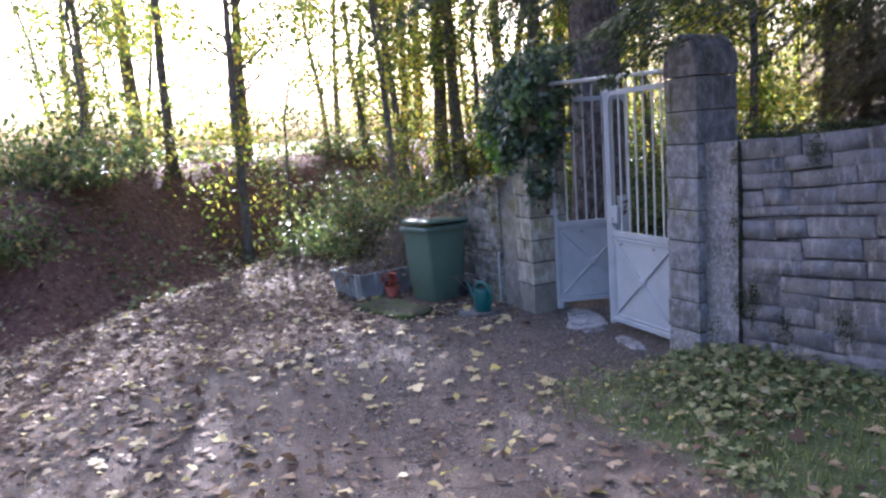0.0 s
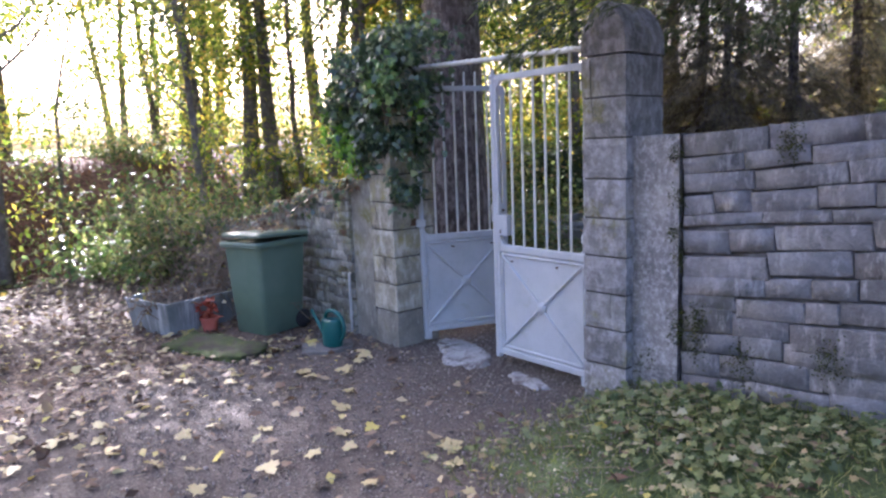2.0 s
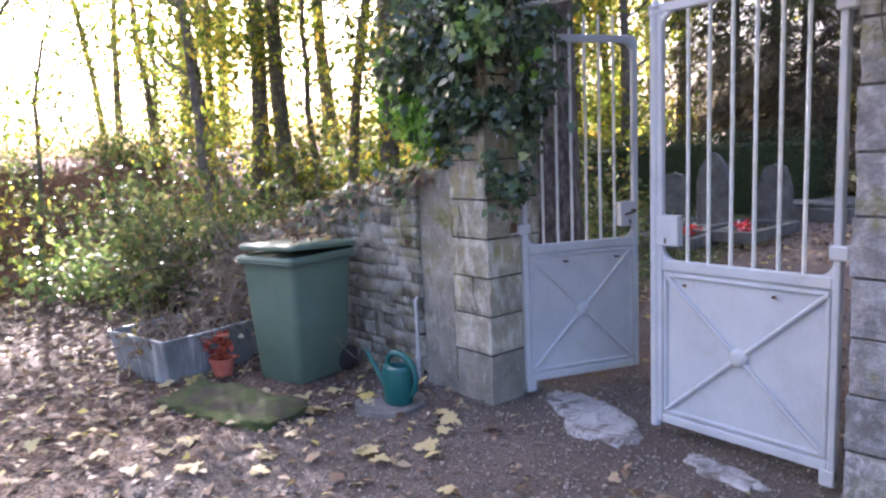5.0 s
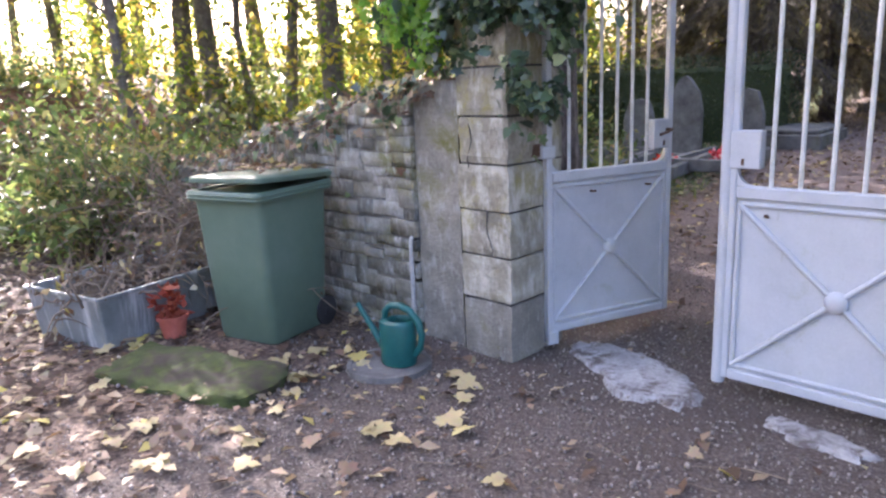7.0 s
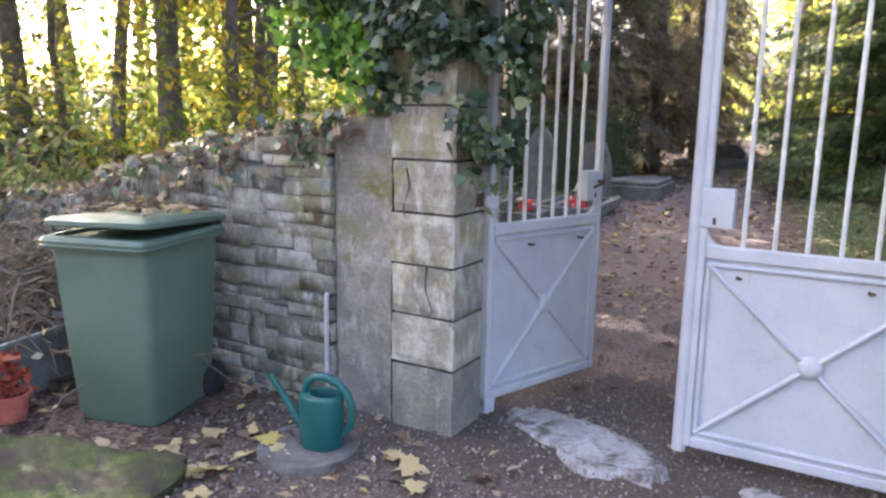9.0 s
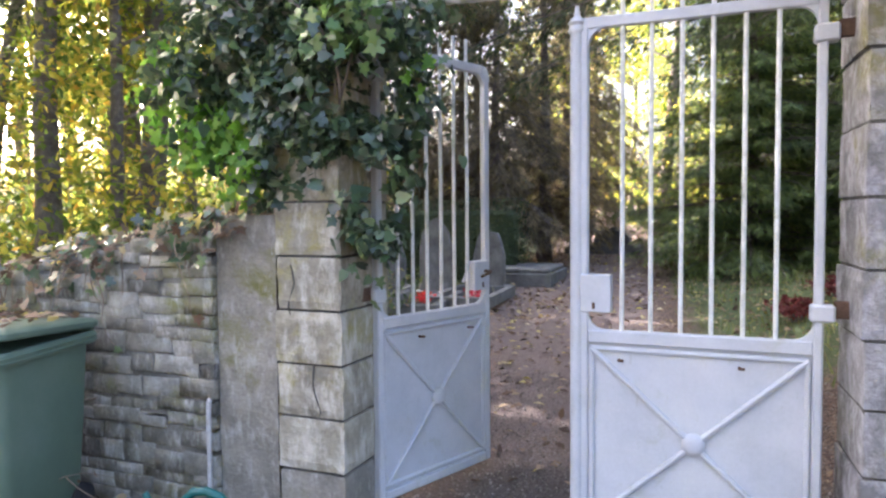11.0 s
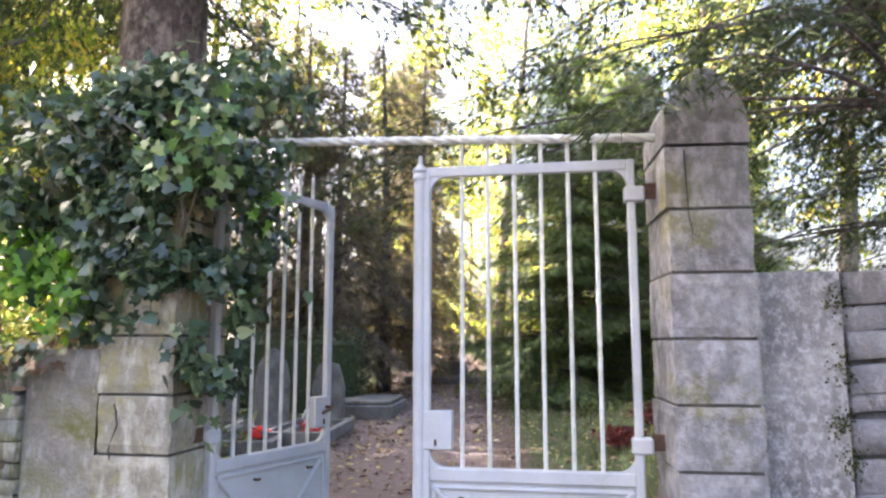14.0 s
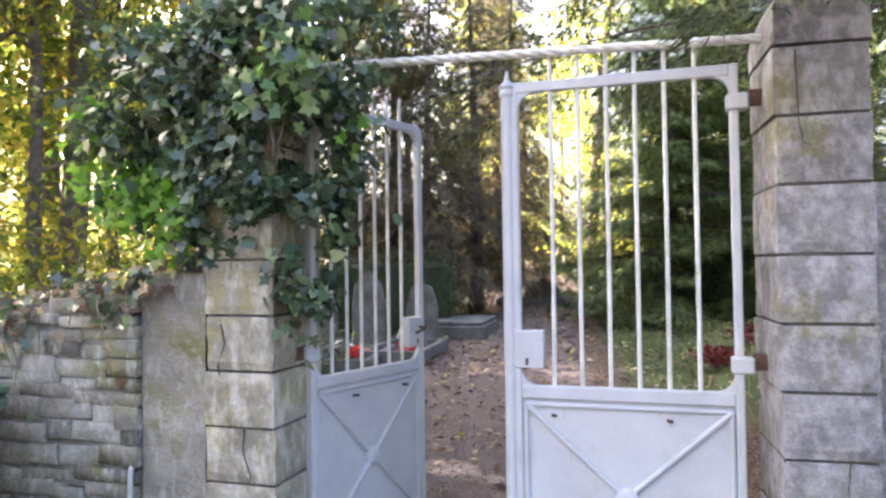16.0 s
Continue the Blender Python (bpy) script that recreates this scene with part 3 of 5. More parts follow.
    for q in (0.17, W - 0.33):
        sc = part("screw_eye", tube_bm([(0, 0, 0), (0, -0.02, 0), (0.012, -0.025, 0), (0.02, -0.022, 0)], 0.007, 6), M_RUST, g)
        sc.location = (s * (W - q - 0.02), -0.006, ZP - 0.12 - 0.01)
    return g


gate_leaf("iron_gate_leaf", "closed iron gate leaf painted pale blue-grey, bars above a sheet panel", pose(2.01, 0.05, 0.0), True, False, 0.995, False)
gate_leaf("iron_gate_leaf", "iron gate leaf painted pale blue-grey, standing open inwards", pose(0.0, 0.0, 0.0, 0, 0, 70.3), False, True, 0.907, True)
# twisted bar that ties the pillars
n = 160
ts = np.linspace(0, 1, n)
core = np.stack([-0.10 + 2.22 * ts, 0.02 + 0 * ts, 2.63 - 0.08 * ts], -1)
strands = []
for ph in (0, 2.094, 4.189):
    a = ts * 60 + ph
    strands.append(tube(core + 0.009 * np.stack([0 * a, np.cos(a), np.sin(a)], -1), 0.013, 6))
V, F = joined(strands)
tie = thing("tie_bar", "twisted pale iron tie bar between the pillars", "bar", mesh=np_mesh("tie_bar", V, F, M_BARPAINT, True))

# ---------------------------------------------------------------- plants: materials and leaf shapes
M_IVY = foliage("ivy_leaf", [(0.0, (0.03, 0.055, 0.036)), (0.5, (0.058, 0.105, 0.058)), (0.85, (0.10, 0.17, 0.08)), (1.0, (0.26, 0.32, 0.15))], 0.38, 0.28, 0.9)
M_IVY_MID = foliage("mid_ivy_leaf", [(0.0, (0.06, 0.13, 0.05)), (0.5, (0.13, 0.25, 0.08)), (1.0, (0.26, 0.37, 0.14))], 0.45, 0.35, 0.7)
# young leaves, their green brightened to stand in for sun shining through
M_IVY_YOUNG_SUNLIT = foliage("young_sunlit_ivy_leaf", [(0.0, (0.09, 0.22, 0.03)), (0.5, (0.17, 0.38, 0.05)), (1.0, (0.30, 0.50, 0.10))], 0.6, 0.45, 0.4)
M_BEECH = foliage("autumn_wood_leaf", [(0.0, (0.10, 0.16, 0.035)), (0.35, (0.21, 0.29, 0.05)), (0.7, (0.42, 0.42, 0.08)), (0.92, (0.58, 0.47, 0.09)), (1.0, (0.55, 0.30, 0.07))], 0.65)
M_GREENWOOD = foliage("green_wood_leaf", [(0.0, (0.05, 0.075, 0.03)), (0.45, (0.12, 0.175, 0.06)), (0.75, (0.24, 0.27, 0.11)), (0.9, (0.34, 0.30, 0.12)), (1.0, (0.26, 0.15, 0.08))], 0.5)
M_BRAMBLE = foliage("bramble_leaf", [(0.0, (0.07, 0.12, 0.04)), (0.45, (0.16, 0.24, 0.08)), (0.8, (0.30, 0.36, 0.14)), (1.0, (0.40, 0.38, 0.18))], 0.5, 0.4, 0.5)
M_NEEDLE = foliage("dark_needles", [(0.0, (0.03, 0.046, 0.027)), (0.5, (0.062, 0.088, 0.045)), (1.0, (0.13, 0.155, 0.075))], 0.4, 0.6)
M_NEEDLE_DULL = foliage("dull_brown_needles", [(0.0, (0.09, 0.075, 0.058)), (0.5, (0.19, 0.165, 0.12)), (1.0, (0.32, 0.27, 0.17))], 0.55, 0.7)
M_YEW = foliage("green_needles", [(0.0, (0.04, 0.075, 0.03)), (0.5, (0.12, 0.185, 0.06)), (0.9, (0.23, 0.31, 0.095)), (1.0, (0.32, 0.37, 0.12))], 0.5, 0.4, 0.6)
M_LITTER = foliage("dry_leaf", [(0.0, (0.07, 0.045, 0.03)), (0.35, (0.17, 0.11, 0.075)), (0.65, (0.30, 0.22, 0.15)), (0.86, (0.42, 0.35, 0.22)), (0.93, (0.5, 0.42, 0.10)), (1.0, (0.62, 0.56, 0.42))], 0.2, 0.7)
M_REDLITTER = foliage("red_brown_dry_leaf", [(0.0, (0.06, 0.025, 0.02)), (0.6, (0.16, 0.075, 0.05)), (1.0, (0.30, 0.17, 0.11))], 0.2, 0.75)
M_MAPLE = foliage("yellow_maple_leaf", [(0.0, (0.55, 0.50, 0.10)), (0.35, (0.62, 0.56, 0.20)), (0.6, (0.60, 0.55, 0.32)), (1.0, (0.42, 0.33, 0.17))], 0.25, 0.6)
M_GRASS = foliage("grass_blade", [(0.0, (0.08, 0.10, 0.035)), (0.6, (0.18, 0.22, 0.07)), (1.0, (0.36, 0.35, 0.17))], 0.45, 0.5)
M_HERB = foliage("low_herb_leaf", [(0.0, (0.08, 0.11, 0.045)), (0.4, (0.18, 0.22, 0.09)), (0.75, (0.31, 0.33, 0.15)), (0.9, (0.34, 0.27, 0.15)), (1.0, (0.50, 0.48, 0.32))], 0.4, 0.45, 0.5)
M_DEADSTEM = surface("dry_stem", (0.10, 0.075, 0.05), (0.19, 0.15, 0.11), (0.32, 0.26, 0.19), 8, 0.9, 40, 0.2)
M_REDPLANT = foliage("withered_red_leaf", [(0.0, (0.13, 0.022, 0.015)), (0.5, (0.27, 0.05, 0.03)), (1.0, (0.38, 0.12, 0.07))], 0.3, 0.6)


def fan(points):
    """A leaf from its outline (an even number of points), as quads round its middle."""
    P = [(x, y, 0.10 * abs(y) - 0.12 * x * x) for x, y in points]
    c = len(P)
    P.append((0.42, 0, 0.0))
    return np.array(P, float), np.array([(c, q, q + 1, (q + 2) % c) for q in range(0, c, 2)])


LEAF = (np.array([(0, 0, 0), (0.45, 0.27, 0.08), (1, 0, -0.06), (0.45, -0.27, 0.08)], float), np.array([(0, 3, 2, 1)]))
BLADE = (np.array([(0, -0.06, 0), (0, 0.06, 0), (0.6, 0.045, 0.0), (1, 0, -0.12)], float), np.array([(0, 3, 2, 1)]))
SPRAY = (np.array([(0, 0, 0), (0.5, 0.05, 0.02), (1, 0, -0.14), (0.5, -0.05, 0.02), (0.35, 0.02, 0), (0.62, 0.24, -0.04), (0.5, 0.05, 0), (0.35, -0.02, 0), (0.62, -0.24, -0.04), (0.5, -0.05, 0)], float),
         np.array([(0, 3, 2, 1), (4, 6, 5, 4), (7, 8, 9, 7)]))
SPRAY = (SPRAY[0], np.array([(0, 3, 2, 1), (0, 6, 5, 4), (0, 7, 8, 9)]))
IVYLEAF = fan([(0, 0.0), (-0.16, 0.2), (-0.02, 0.46), (0.30, 0.24), (0.52, 0.46), (0.62, 0.18), (1.0, 0.0), (0.62, -0.18), (0.52, -0.46), (0.30, -0.24), (-0.02, -0.46), (-0.16, -0.2)])
HEARTLEAF = fan([(0, 0.0), (-0.12, 0.16), (-0.05, 0.34), (0.22, 0.42), (0.55, 0.30), (0.82, 0.12), (1.0, 0.0), (0.82, -0.12), (0.55, -0.30), (0.22, -0.42), (-0.05, -0.34), (-0.12, -0.16)])
MAPLE = fan([(0.0, 0.0), (0.02, 0.16), (-0.14, 0.38), (0.12, 0.34), (0.22, 0.56), (0.40, 0.44), (0.52, 0.50), (0.56, 0.22), (0.72, 0.26), (1.0, 0.0), (0.72, -0.26), (0.56, -0.22), (0.52, -0.50), (0.40, -0.44), (0.22, -0.56), (0.12, -0.34), (-0.14, -0.38), (0.02, -0.16)])


def unit(a):
    return a / (np.linalg.norm(a, axis=-1, keepdims=True) + 1e-9)


def leaf_mesh(name, P, along, up, size, shape, mat):
    """Many leaves: foot P, direction, facing and size of each."""
    P, T = np.asarray(P, float), unit(np.asarray(along, float))
    B = unit(np.cross(np.asarray(up, float), T))
    N = np.cross(T, B)
    s = np.broadcast_to(np.asarray(size, float), (len(P),))[:, None, None]
    L, F = shape
    V = P[:, None] + s * (L[None, :, :1] * T[:, None] + L[None, :, 1:2] * B[:, None] + L[None, :, 2:] * N[:, None])
    F = (F[None] + (np.arange(len(P)) * len(L))[:, None, None]).reshape(-1, 4)
    return np_mesh(name, V, F, mat)


def rand_dirs(n, r):
    return unit(r.normal(size=(n, 3)))


def in_ball(n, r, hollow=0.5):
    d = rand_dirs(n, r)
    return d * (hollow + (1 - hollow) * r.random((n, 1)) ** 0.6)


# ---------------------------------------------------------------- trees
def limb_curve(a, direction, length, r, steps=6, rise=0.15, wob=0.12):
    P = [np.array(a, float)]
    d = unit(np.array(direction, float))
    for _ in range(steps):
        d = unit(d + r.normal(size=3) * wob + np.array([0, 0, rise]))
        P.append(P[-1] + d * length / steps)
    return np.array(P)


def broadleaf(r, height, radius, first, limbs, leaves, leaf_size, mat, label, lean=(0, 0), low=0, bark=None):
    """A slim woodland tree: bent tapered trunk, limbs that fork, a loose crown of single leaves."""
    t = thing("tree", label, "tree", group="woodland trees")
    n = 14
    u = np.linspace(0, 1, n)
    wob = np.cumsum(r.normal(size=(n, 2)) * 0.15, axis=0) * u[:, None]
    trunk = np.stack([lean[0] * u * height + wob[:, 0], lean[1] * u * height + wob[:, 1], u * height - 0.3], -1)
    rad = radius * (1 - 0.8 * u) * (1 + 0.5 * np.exp(-u * 25))
    parts, tips = [tube(trunk, rad, 9)], []
    for q in range(limbs):
        h = first + (0.97 - first) * (q + r.random()) / limbs
        a = np.array([np.interp(h, u, trunk[:, k]) for k in range(3)])
        ang = r.uniform(0, 2 * np.pi)
        ln = height * r.uniform(0.13, 0.24) * (1.25 - h * 0.7)
        c = limb_curve(a, (np.cos(ang), np.sin(ang), 0.35), ln, r)
        br = radius * (1 - 0.8 * h) * 0.42
        parts.append(tube(c, np.linspace(br, 0.008, len(c)), 6))
        tips += [c[3], c[4], c[5], c[6]]
        for _ in range(3):
            k = r.integers(2, 5)
            c2 = limb_curve(c[k], unit(r.normal(size=3)) + np.array([np.cos(ang), np.sin(ang), 0.2]), ln * 0.5, r, 4)
            parts.append(tube(c2, np.linspace(br * 0.4, 0.005, len(c2)), 5))
            tips += [c2[2], c2[3], c2[4]]
    for q in range(low):
        h = r.uniform(0.06, first)
        a = np.array([np.interp(h, u, trunk[:, k]) for k in range(3)])
        ang = r.uniform(0, 2 * np.pi)
        c2 = limb_curve(a, (np.cos(ang), np.sin(ang), 0.1), r.uniform(0.5, 1.6), r, 5, 0.05)
        parts.append(tube(c2, np.linspace(0.014, 0.004, len(c2)), 4))
        tips += [c2[2], c2[4], c2[5]]
    V, F = joined(parts)
    part("trunk", np_mesh("trunk", V, F, bark or M_BARK, True), None, t)
    tips = np.array(tips)
    P = tips[r.integers(0, len(tips), leaves)] + r.normal(size=(leaves, 3)) * np.array([0.42, 0.42, 0.26])
    up = rand_dirs(leaves, r) * 0.8 + np.array([0, 0, 1.0])
    part("crown", leaf_mesh("crown", P, rand_dirs(leaves, r) + np.array([0, 0, -0.35]), up, leaf_size * r.uniform(0.6, 1.3, leaves), LEAF, mat), None, t)
    return t


def spruce(r, height, radius, trunk_r, clear, sprays, mat, label, size=0.2, droop=0.5, gap=0.34, bark=None, name="spruce_tree", per=6, hanging=()):
    """A conifer: straight trunk, whorls of drooping branches with needle sprays."""
    t = thing(name, label, "tree")
    n = 12
    u = np.linspace(0, 1, n)
    parts = [tube(np.stack([0.06 * np.sin(u * 4), 0.05 * np.cos(u * 3), u * height - 0.3], -1), trunk_r * (1 - 0.92 * u) * (1 + 0.35 * np.exp(-u * 30)), 12)]
    tipsP, tipsD, W = [], [], []
    z = clear
    while z < height - 0.2:
        v = (z - clear) / (height - clear)
        for q in range(per):
            ang = r.uniform(0, 2 * np.pi)
            ln = radius * (1 - v) ** 0.75 * r.uniform(0.7, 1.1) + 0.25
            d = np.array([np.cos(ang), np.sin(ang), 0])
            s = np.linspace(0, 1, 7)[:, None]
            c = d * s * ln + np.array([0, 0, 1.0]) * (z + 0.12 * s * ln - droop * (s ** 2) * ln) + np.cumsum(r.normal(size=(7, 3)) * 0.02, axis=0)
            parts.append(tube(c, np.linspace(0.014 * (1 - v) + 0.005, 0.003, 7), 5))
            tipsP.append(c)
            tipsD.append(d)
            W.append(ln)
        z += gap * r.uniform(0.7, 1.3)
    for a, ln, z, dr in hanging:
        d = np.array([np.cos(radians(a)), np.sin(radians(a)), 0])
        s = np.linspace(0, 1, 7)[:, None]
        c = d * s * ln + np.array([0, 0, 1.0]) * (z + 0.12 * s * ln - dr * (s ** 2) * ln) + np.cumsum(r.normal(size=(7, 3)) * 0.02, axis=0)
        parts.append(tube(c, np.linspace(0.022, 0.003, 7), 5))
        tipsP.append(c)
        tipsD.append(d)
        W.append(ln)
    V, F = joined(parts)
    part("trunk", np_mesh("trunk", V, F, bark or M_SPRUCE, True), None, t)
    W = np.array(W)
    share = W ** 1.3
    share[len(W) - len(hanging):] *= 0.6
    pick = r.choice(len(W), sprays, p=share / share.sum())
    s = r.random(sprays) ** 0.7
    s = np.where(pick >= len(W) - len(hanging), 0.66 + 0.34 * s, s)
    C, Dr = np.array(tipsP)[pick], np.array(tipsD)[pick]
    k = np.minimum((s * 6).astype(int), 5)
    f = (s * 6 - k)[:, None]
    base = C[np.arange(sprays), k] * (1 - f) + C[np.arange(sprays), k + 1] * f
    side = np.stack([-Dr[:, 1], Dr[:, 0], 0 * Dr[:, 0]], -1)
    lat = r.normal(size=(sprays, 1)) * 0.30 * (W[pick] * (1.05 - s))[:, None].clip(0.08, 0.55)
    P = base + side * lat + np.array([0, 0, -1.0]) * (np.abs(lat) * 0.35 + 0.10 * r.random((sprays, 1)))
    along = Dr * 0.7 + side * np.sign(lat) * r.uniform(0.1, 0.9, (sprays, 1)) + np.array([0, 0, -0.25 - droop * 0.5]) + r.normal(size=(sprays, 3)) * 0.2
    part("needles", leaf_mesh("needles", P, along, np.array([0, 0, 1.0]) + r.normal(size=(sprays, 3)) * 0.35, size * r.uniform(0.6, 1.3, sprays), SPRAY, mat), None, t)
    return t


def at(ob, x, y, turn=0.0, size=1.0, dz=0.0, tilt=0.0):
    ob.matrix_world = Matrix.LocRotScale((x, y, gz(x, y) + dz), Euler((radians(tilt), radians(tilt * 0.6), radians(turn))), (size, size, size))
    return ob


r1 = np.random.default_rng(11)
woods = [
    broadleaf(r1, 13.0, 0.13, 0.30, 15, 5000, 0.16, M_BEECH, "slim woodland tree with sparse yellow-green autumn leaves", (0.03, 0.0), 13),
    broadleaf(r1, 14.0, 0.21, 0.32, 17, 6500, 0.16, M_BEECH, "tall woodland tree with a loose yellowing crown", (-0.02, 0.01), 14),
    broadleaf(r1, 11.0, 0.085, 0.22, 14, 3400, 0.15, M_GREENWOOD, "thin young tree with a light green crown", (0.05, 0.03), 8),
    broadleaf(r1, 12.0, 0.12, 0.25, 18, 6400, 0.17, M_BEECH, "leafy autumn tree on the edge of the wood", (-0.04, 0.02), 14),
]
# along the bank, and behind the low wall: kind, x, y, turn, size
standing = [
    (2, -8.2, -5.3, 50, 0.6), (3, -11.2, -5.4, 70, 0.8), (0, -8.1, -2.5, 20, 0.80), (0, -9.2, -3.7, 200, 0.85), (1, -13.2, -4.3, 60, 0.95), (1, -12.1, -1.8, 150, 0.75), (2, -9.0, -1.5, 10, 0.55),
    (2, -15.2, 2.3, 90, 0.95), (0, -15.1, 3.1, 140, 1.0), (0, -12.0, 2.5, 250, 0.9), (1, -11.7, 3.5, 300, 1.0), (1, -11.0, 3.8, 30, 0.95),
    (0, -9.4, 4.4, 75, 1.0), (1, -8.0, 4.5, 110, 1.0), (2, -10.6, 4.4, 220, 1.0), (0, -7.0, 0.6, 160, 0.62), (0, -15.0, 1.4, 35, 0.75),
    (2, -13.8, 1.9, 170, 1.05), (0, -17.0, 1.6, 305, 0.72), (3, -14.4, 3.4, 15, 1.0),
]
more = [(3, -7.2, 5.0, 0, 1.0), (1, -8.6, 6.8, 45, 1.0)]
rt = random.Random(5)
for q in range(19):
    a = rt.uniform(0, 1)
    x, y = -6.5 - 16 * rt.random(), 5.5 + 19 * a
    more.append((rt.choice([0, 1, 3, 3, 2]), x, y, rt.uniform(0, 360), rt.uniform(0.8, 1.15)))
for q in range(5):
    more.append((rt.choice([0, 2, 2, 1]), -15.5 - 9 * rt.random(), -11 + 13 * rt.random(), rt.uniform(0, 360), rt.uniform(0.7, 1.0)))
for x, y in ((-6.3, 9.6), (-9.0, 11.3), (-4.6, 14.0), (-7.4, 13.5), (-0.5, 20.0), (-3.5, 24), (-1.0, 33), (3, 22), (5.5, 18), (8, 24), (7.5, 13), (11, 16), (4.2, 27), (-6, 30), (12, 9), (1.0, 42), (-4, 38), (9.5, 32), (15, 22)):
    more.append((rt.choice([3, 1, 3]), x, y, rt.uniform(0, 360), rt.uniform(0.9, 1.2)))
# unseen trees added behind the camera, to hold back sky light from that side
for x, y in ((3.5, -15.5), (8.5, -14.5), (-1.5, -16.5)):
    more.append((rt.choice([1, 3]), x, y, rt.uniform(0, 360), rt.uniform(0.9, 1.1)))
used = set()
for k, x, y, turn, size in standing + more:
    if k in used:
        ob = copy_thing(woods[k], Matrix.Identity(4))
    else:
        ob = woods[k]
        used.add(k)
    at(ob, x, y, turn, size, tilt=rt.uniform(-5, 5))

at(spruce(r1, 15, 3.0, 0.43, 4.3, 46000, M_NEEDLE, "big old spruce with a thick scaly trunk behind the ivy pillar", 0.14, 0.45), -1.38, 1.55)
at(spruce(r1, 10, 4.3, 0.2, 2.9, 60000, M_NEEDLE, "dark spruce whose branches hang over the gate pillar", 0.14, 0.24, 0.25, hanging=[(-124, 3.6, 2.85, 0.32), (-130, 3.7, 2.75, 0.31), (-94, 3.4, 3.25, 0.34), (-99, 3.6, 3.3, 0.34), (-104, 3.4, 3.15, 0.33), (-109, 3.7, 3.25, 0.34), (-114, 3.6, 3.1, 0.33), (-118, 3.9, 3.2, 0.33)]), 4.2, 2.2)
s1 = at(spruce(r1, 10, 2.6, 0.2, 1.9, 30000, M_NEEDLE, "dark spruce standing close behind the wall", 0.14, 0.35, 0.26), 6.3, 2.9)
for x, y, turn, size in ((8.5, 3.2, 70, 1.05), (10.8, 3.3, 200, 1.0), (5.9, 5.8, 120, 1.1)):
    at(copy_thing(s1, Matrix.Identity(4)), x, y, turn, size)
y1 = at(spruce(r1, 6.4, 2.0, 0.12, 0.25, 60000, M_YEW, "green yew with dense glossy needles beside the path", 0.16, 0.2, 0.15, name="yew_tree", per=8), 1.9, 11.8, 0, 1.2)
at(copy_thing(y1, Matrix.Identity(4)), 4.6, 10.6, 130, 0.95)
at(copy_thing(y1, Matrix.Identity(4)), 3.3, 13.6, 220, 1.25)
c1 = at(spruce(r1, 8.5, 1.35, 0.16, 0.9, 15000, M_NEEDLE_DULL, "dull dark cypress standing beside the graveyard path", 0.2, 0.6, 0.25, name="cypress_tree"), -2.3, 12.2)
for x, y, turn, size in ((-2.75, 10.4, 150, 0.9), (-3.7, 10.9, 80, 1.0), (-1.9, 14.8, 200, 1.1), (-5.2, 12.0, 20, 1.1), (-3.0, 17.5, 310, 1.2)):
    at(copy_thing(c1, Matrix.Identity(4)), x, y, turn, size)


def shrub(r, w, d, h, stems, leaves, leaf_size, mat, label, name="shrub"):
    """Arching stems from one foot and loose single leaves along them."""
    t = thing(name, label, "shrub")
    parts, tips = [], []
    for _ in range(stems):
        ang = r.uniform(0, 2 * np.pi)
        c = limb_curve((r.normal() * w * 0.15, r.normal() * d * 0.15, -0.05), (np.cos(ang) * w * 0.6, np.sin(ang) * d * 0.6, h * 0.9), h * r.uniform(0.7, 1.15), r, 7, -0.06, 0.16)
        parts.append(tube(c, np.linspace(0.012, 0.003, len(c)), 4))
        tips += list(c[2:])
    V, F = joined(parts)
    part("branchwork", np_mesh("branchwork", V, F, M_DEADSTEM, True), None, t)
    tips = np.array(tips)
    P = tips[r.integers(0, len(tips), leaves)] + r.normal(size=(leaves, 3)) * np.array([w, d, h]) * 0.085
    P[:, 2] = np.maximum(P[:, 2], 0.03)
    part("foliage", leaf_mesh("foliage", P, rand_dirs(leaves, r) + np.array([0, 0, -0.2]), rand_dirs(leaves, r) * 0.6 + np.array([0, 0, 1.0]), leaf_size * r.uniform(0.6, 1.3, leaves), LEAF, mat), None, t)
    return t


at(shrub(r1, 2.0, 1.6, 2.0, 46, 3000, 0.11, M_GREENWOOD, "loose green shrub growing at the end of the low wall"), -4.9, -0.75)
for x, y, h, n, size in ((-6.1, -1.0, 1.25, 1500, 0.13), (-6.9, 0.4, 1.25, 1700, 0.14), (-5.6, 0.6, 1.2, 1300, 0.12)):
    at(shrub(r1, 2.2, 1.8, h, 40, n, size, M_BRAMBLE, "sunlit leafy bramble thicket beyond the low wall", "bramble_thicket"), x, y)
sh = at(shrub(r1, 2.2, 2.0, 1.2, 34, 2000, 0.12, M_GREENWOOD, "low green undergrowth in the wood"), -6.6, -0.2)
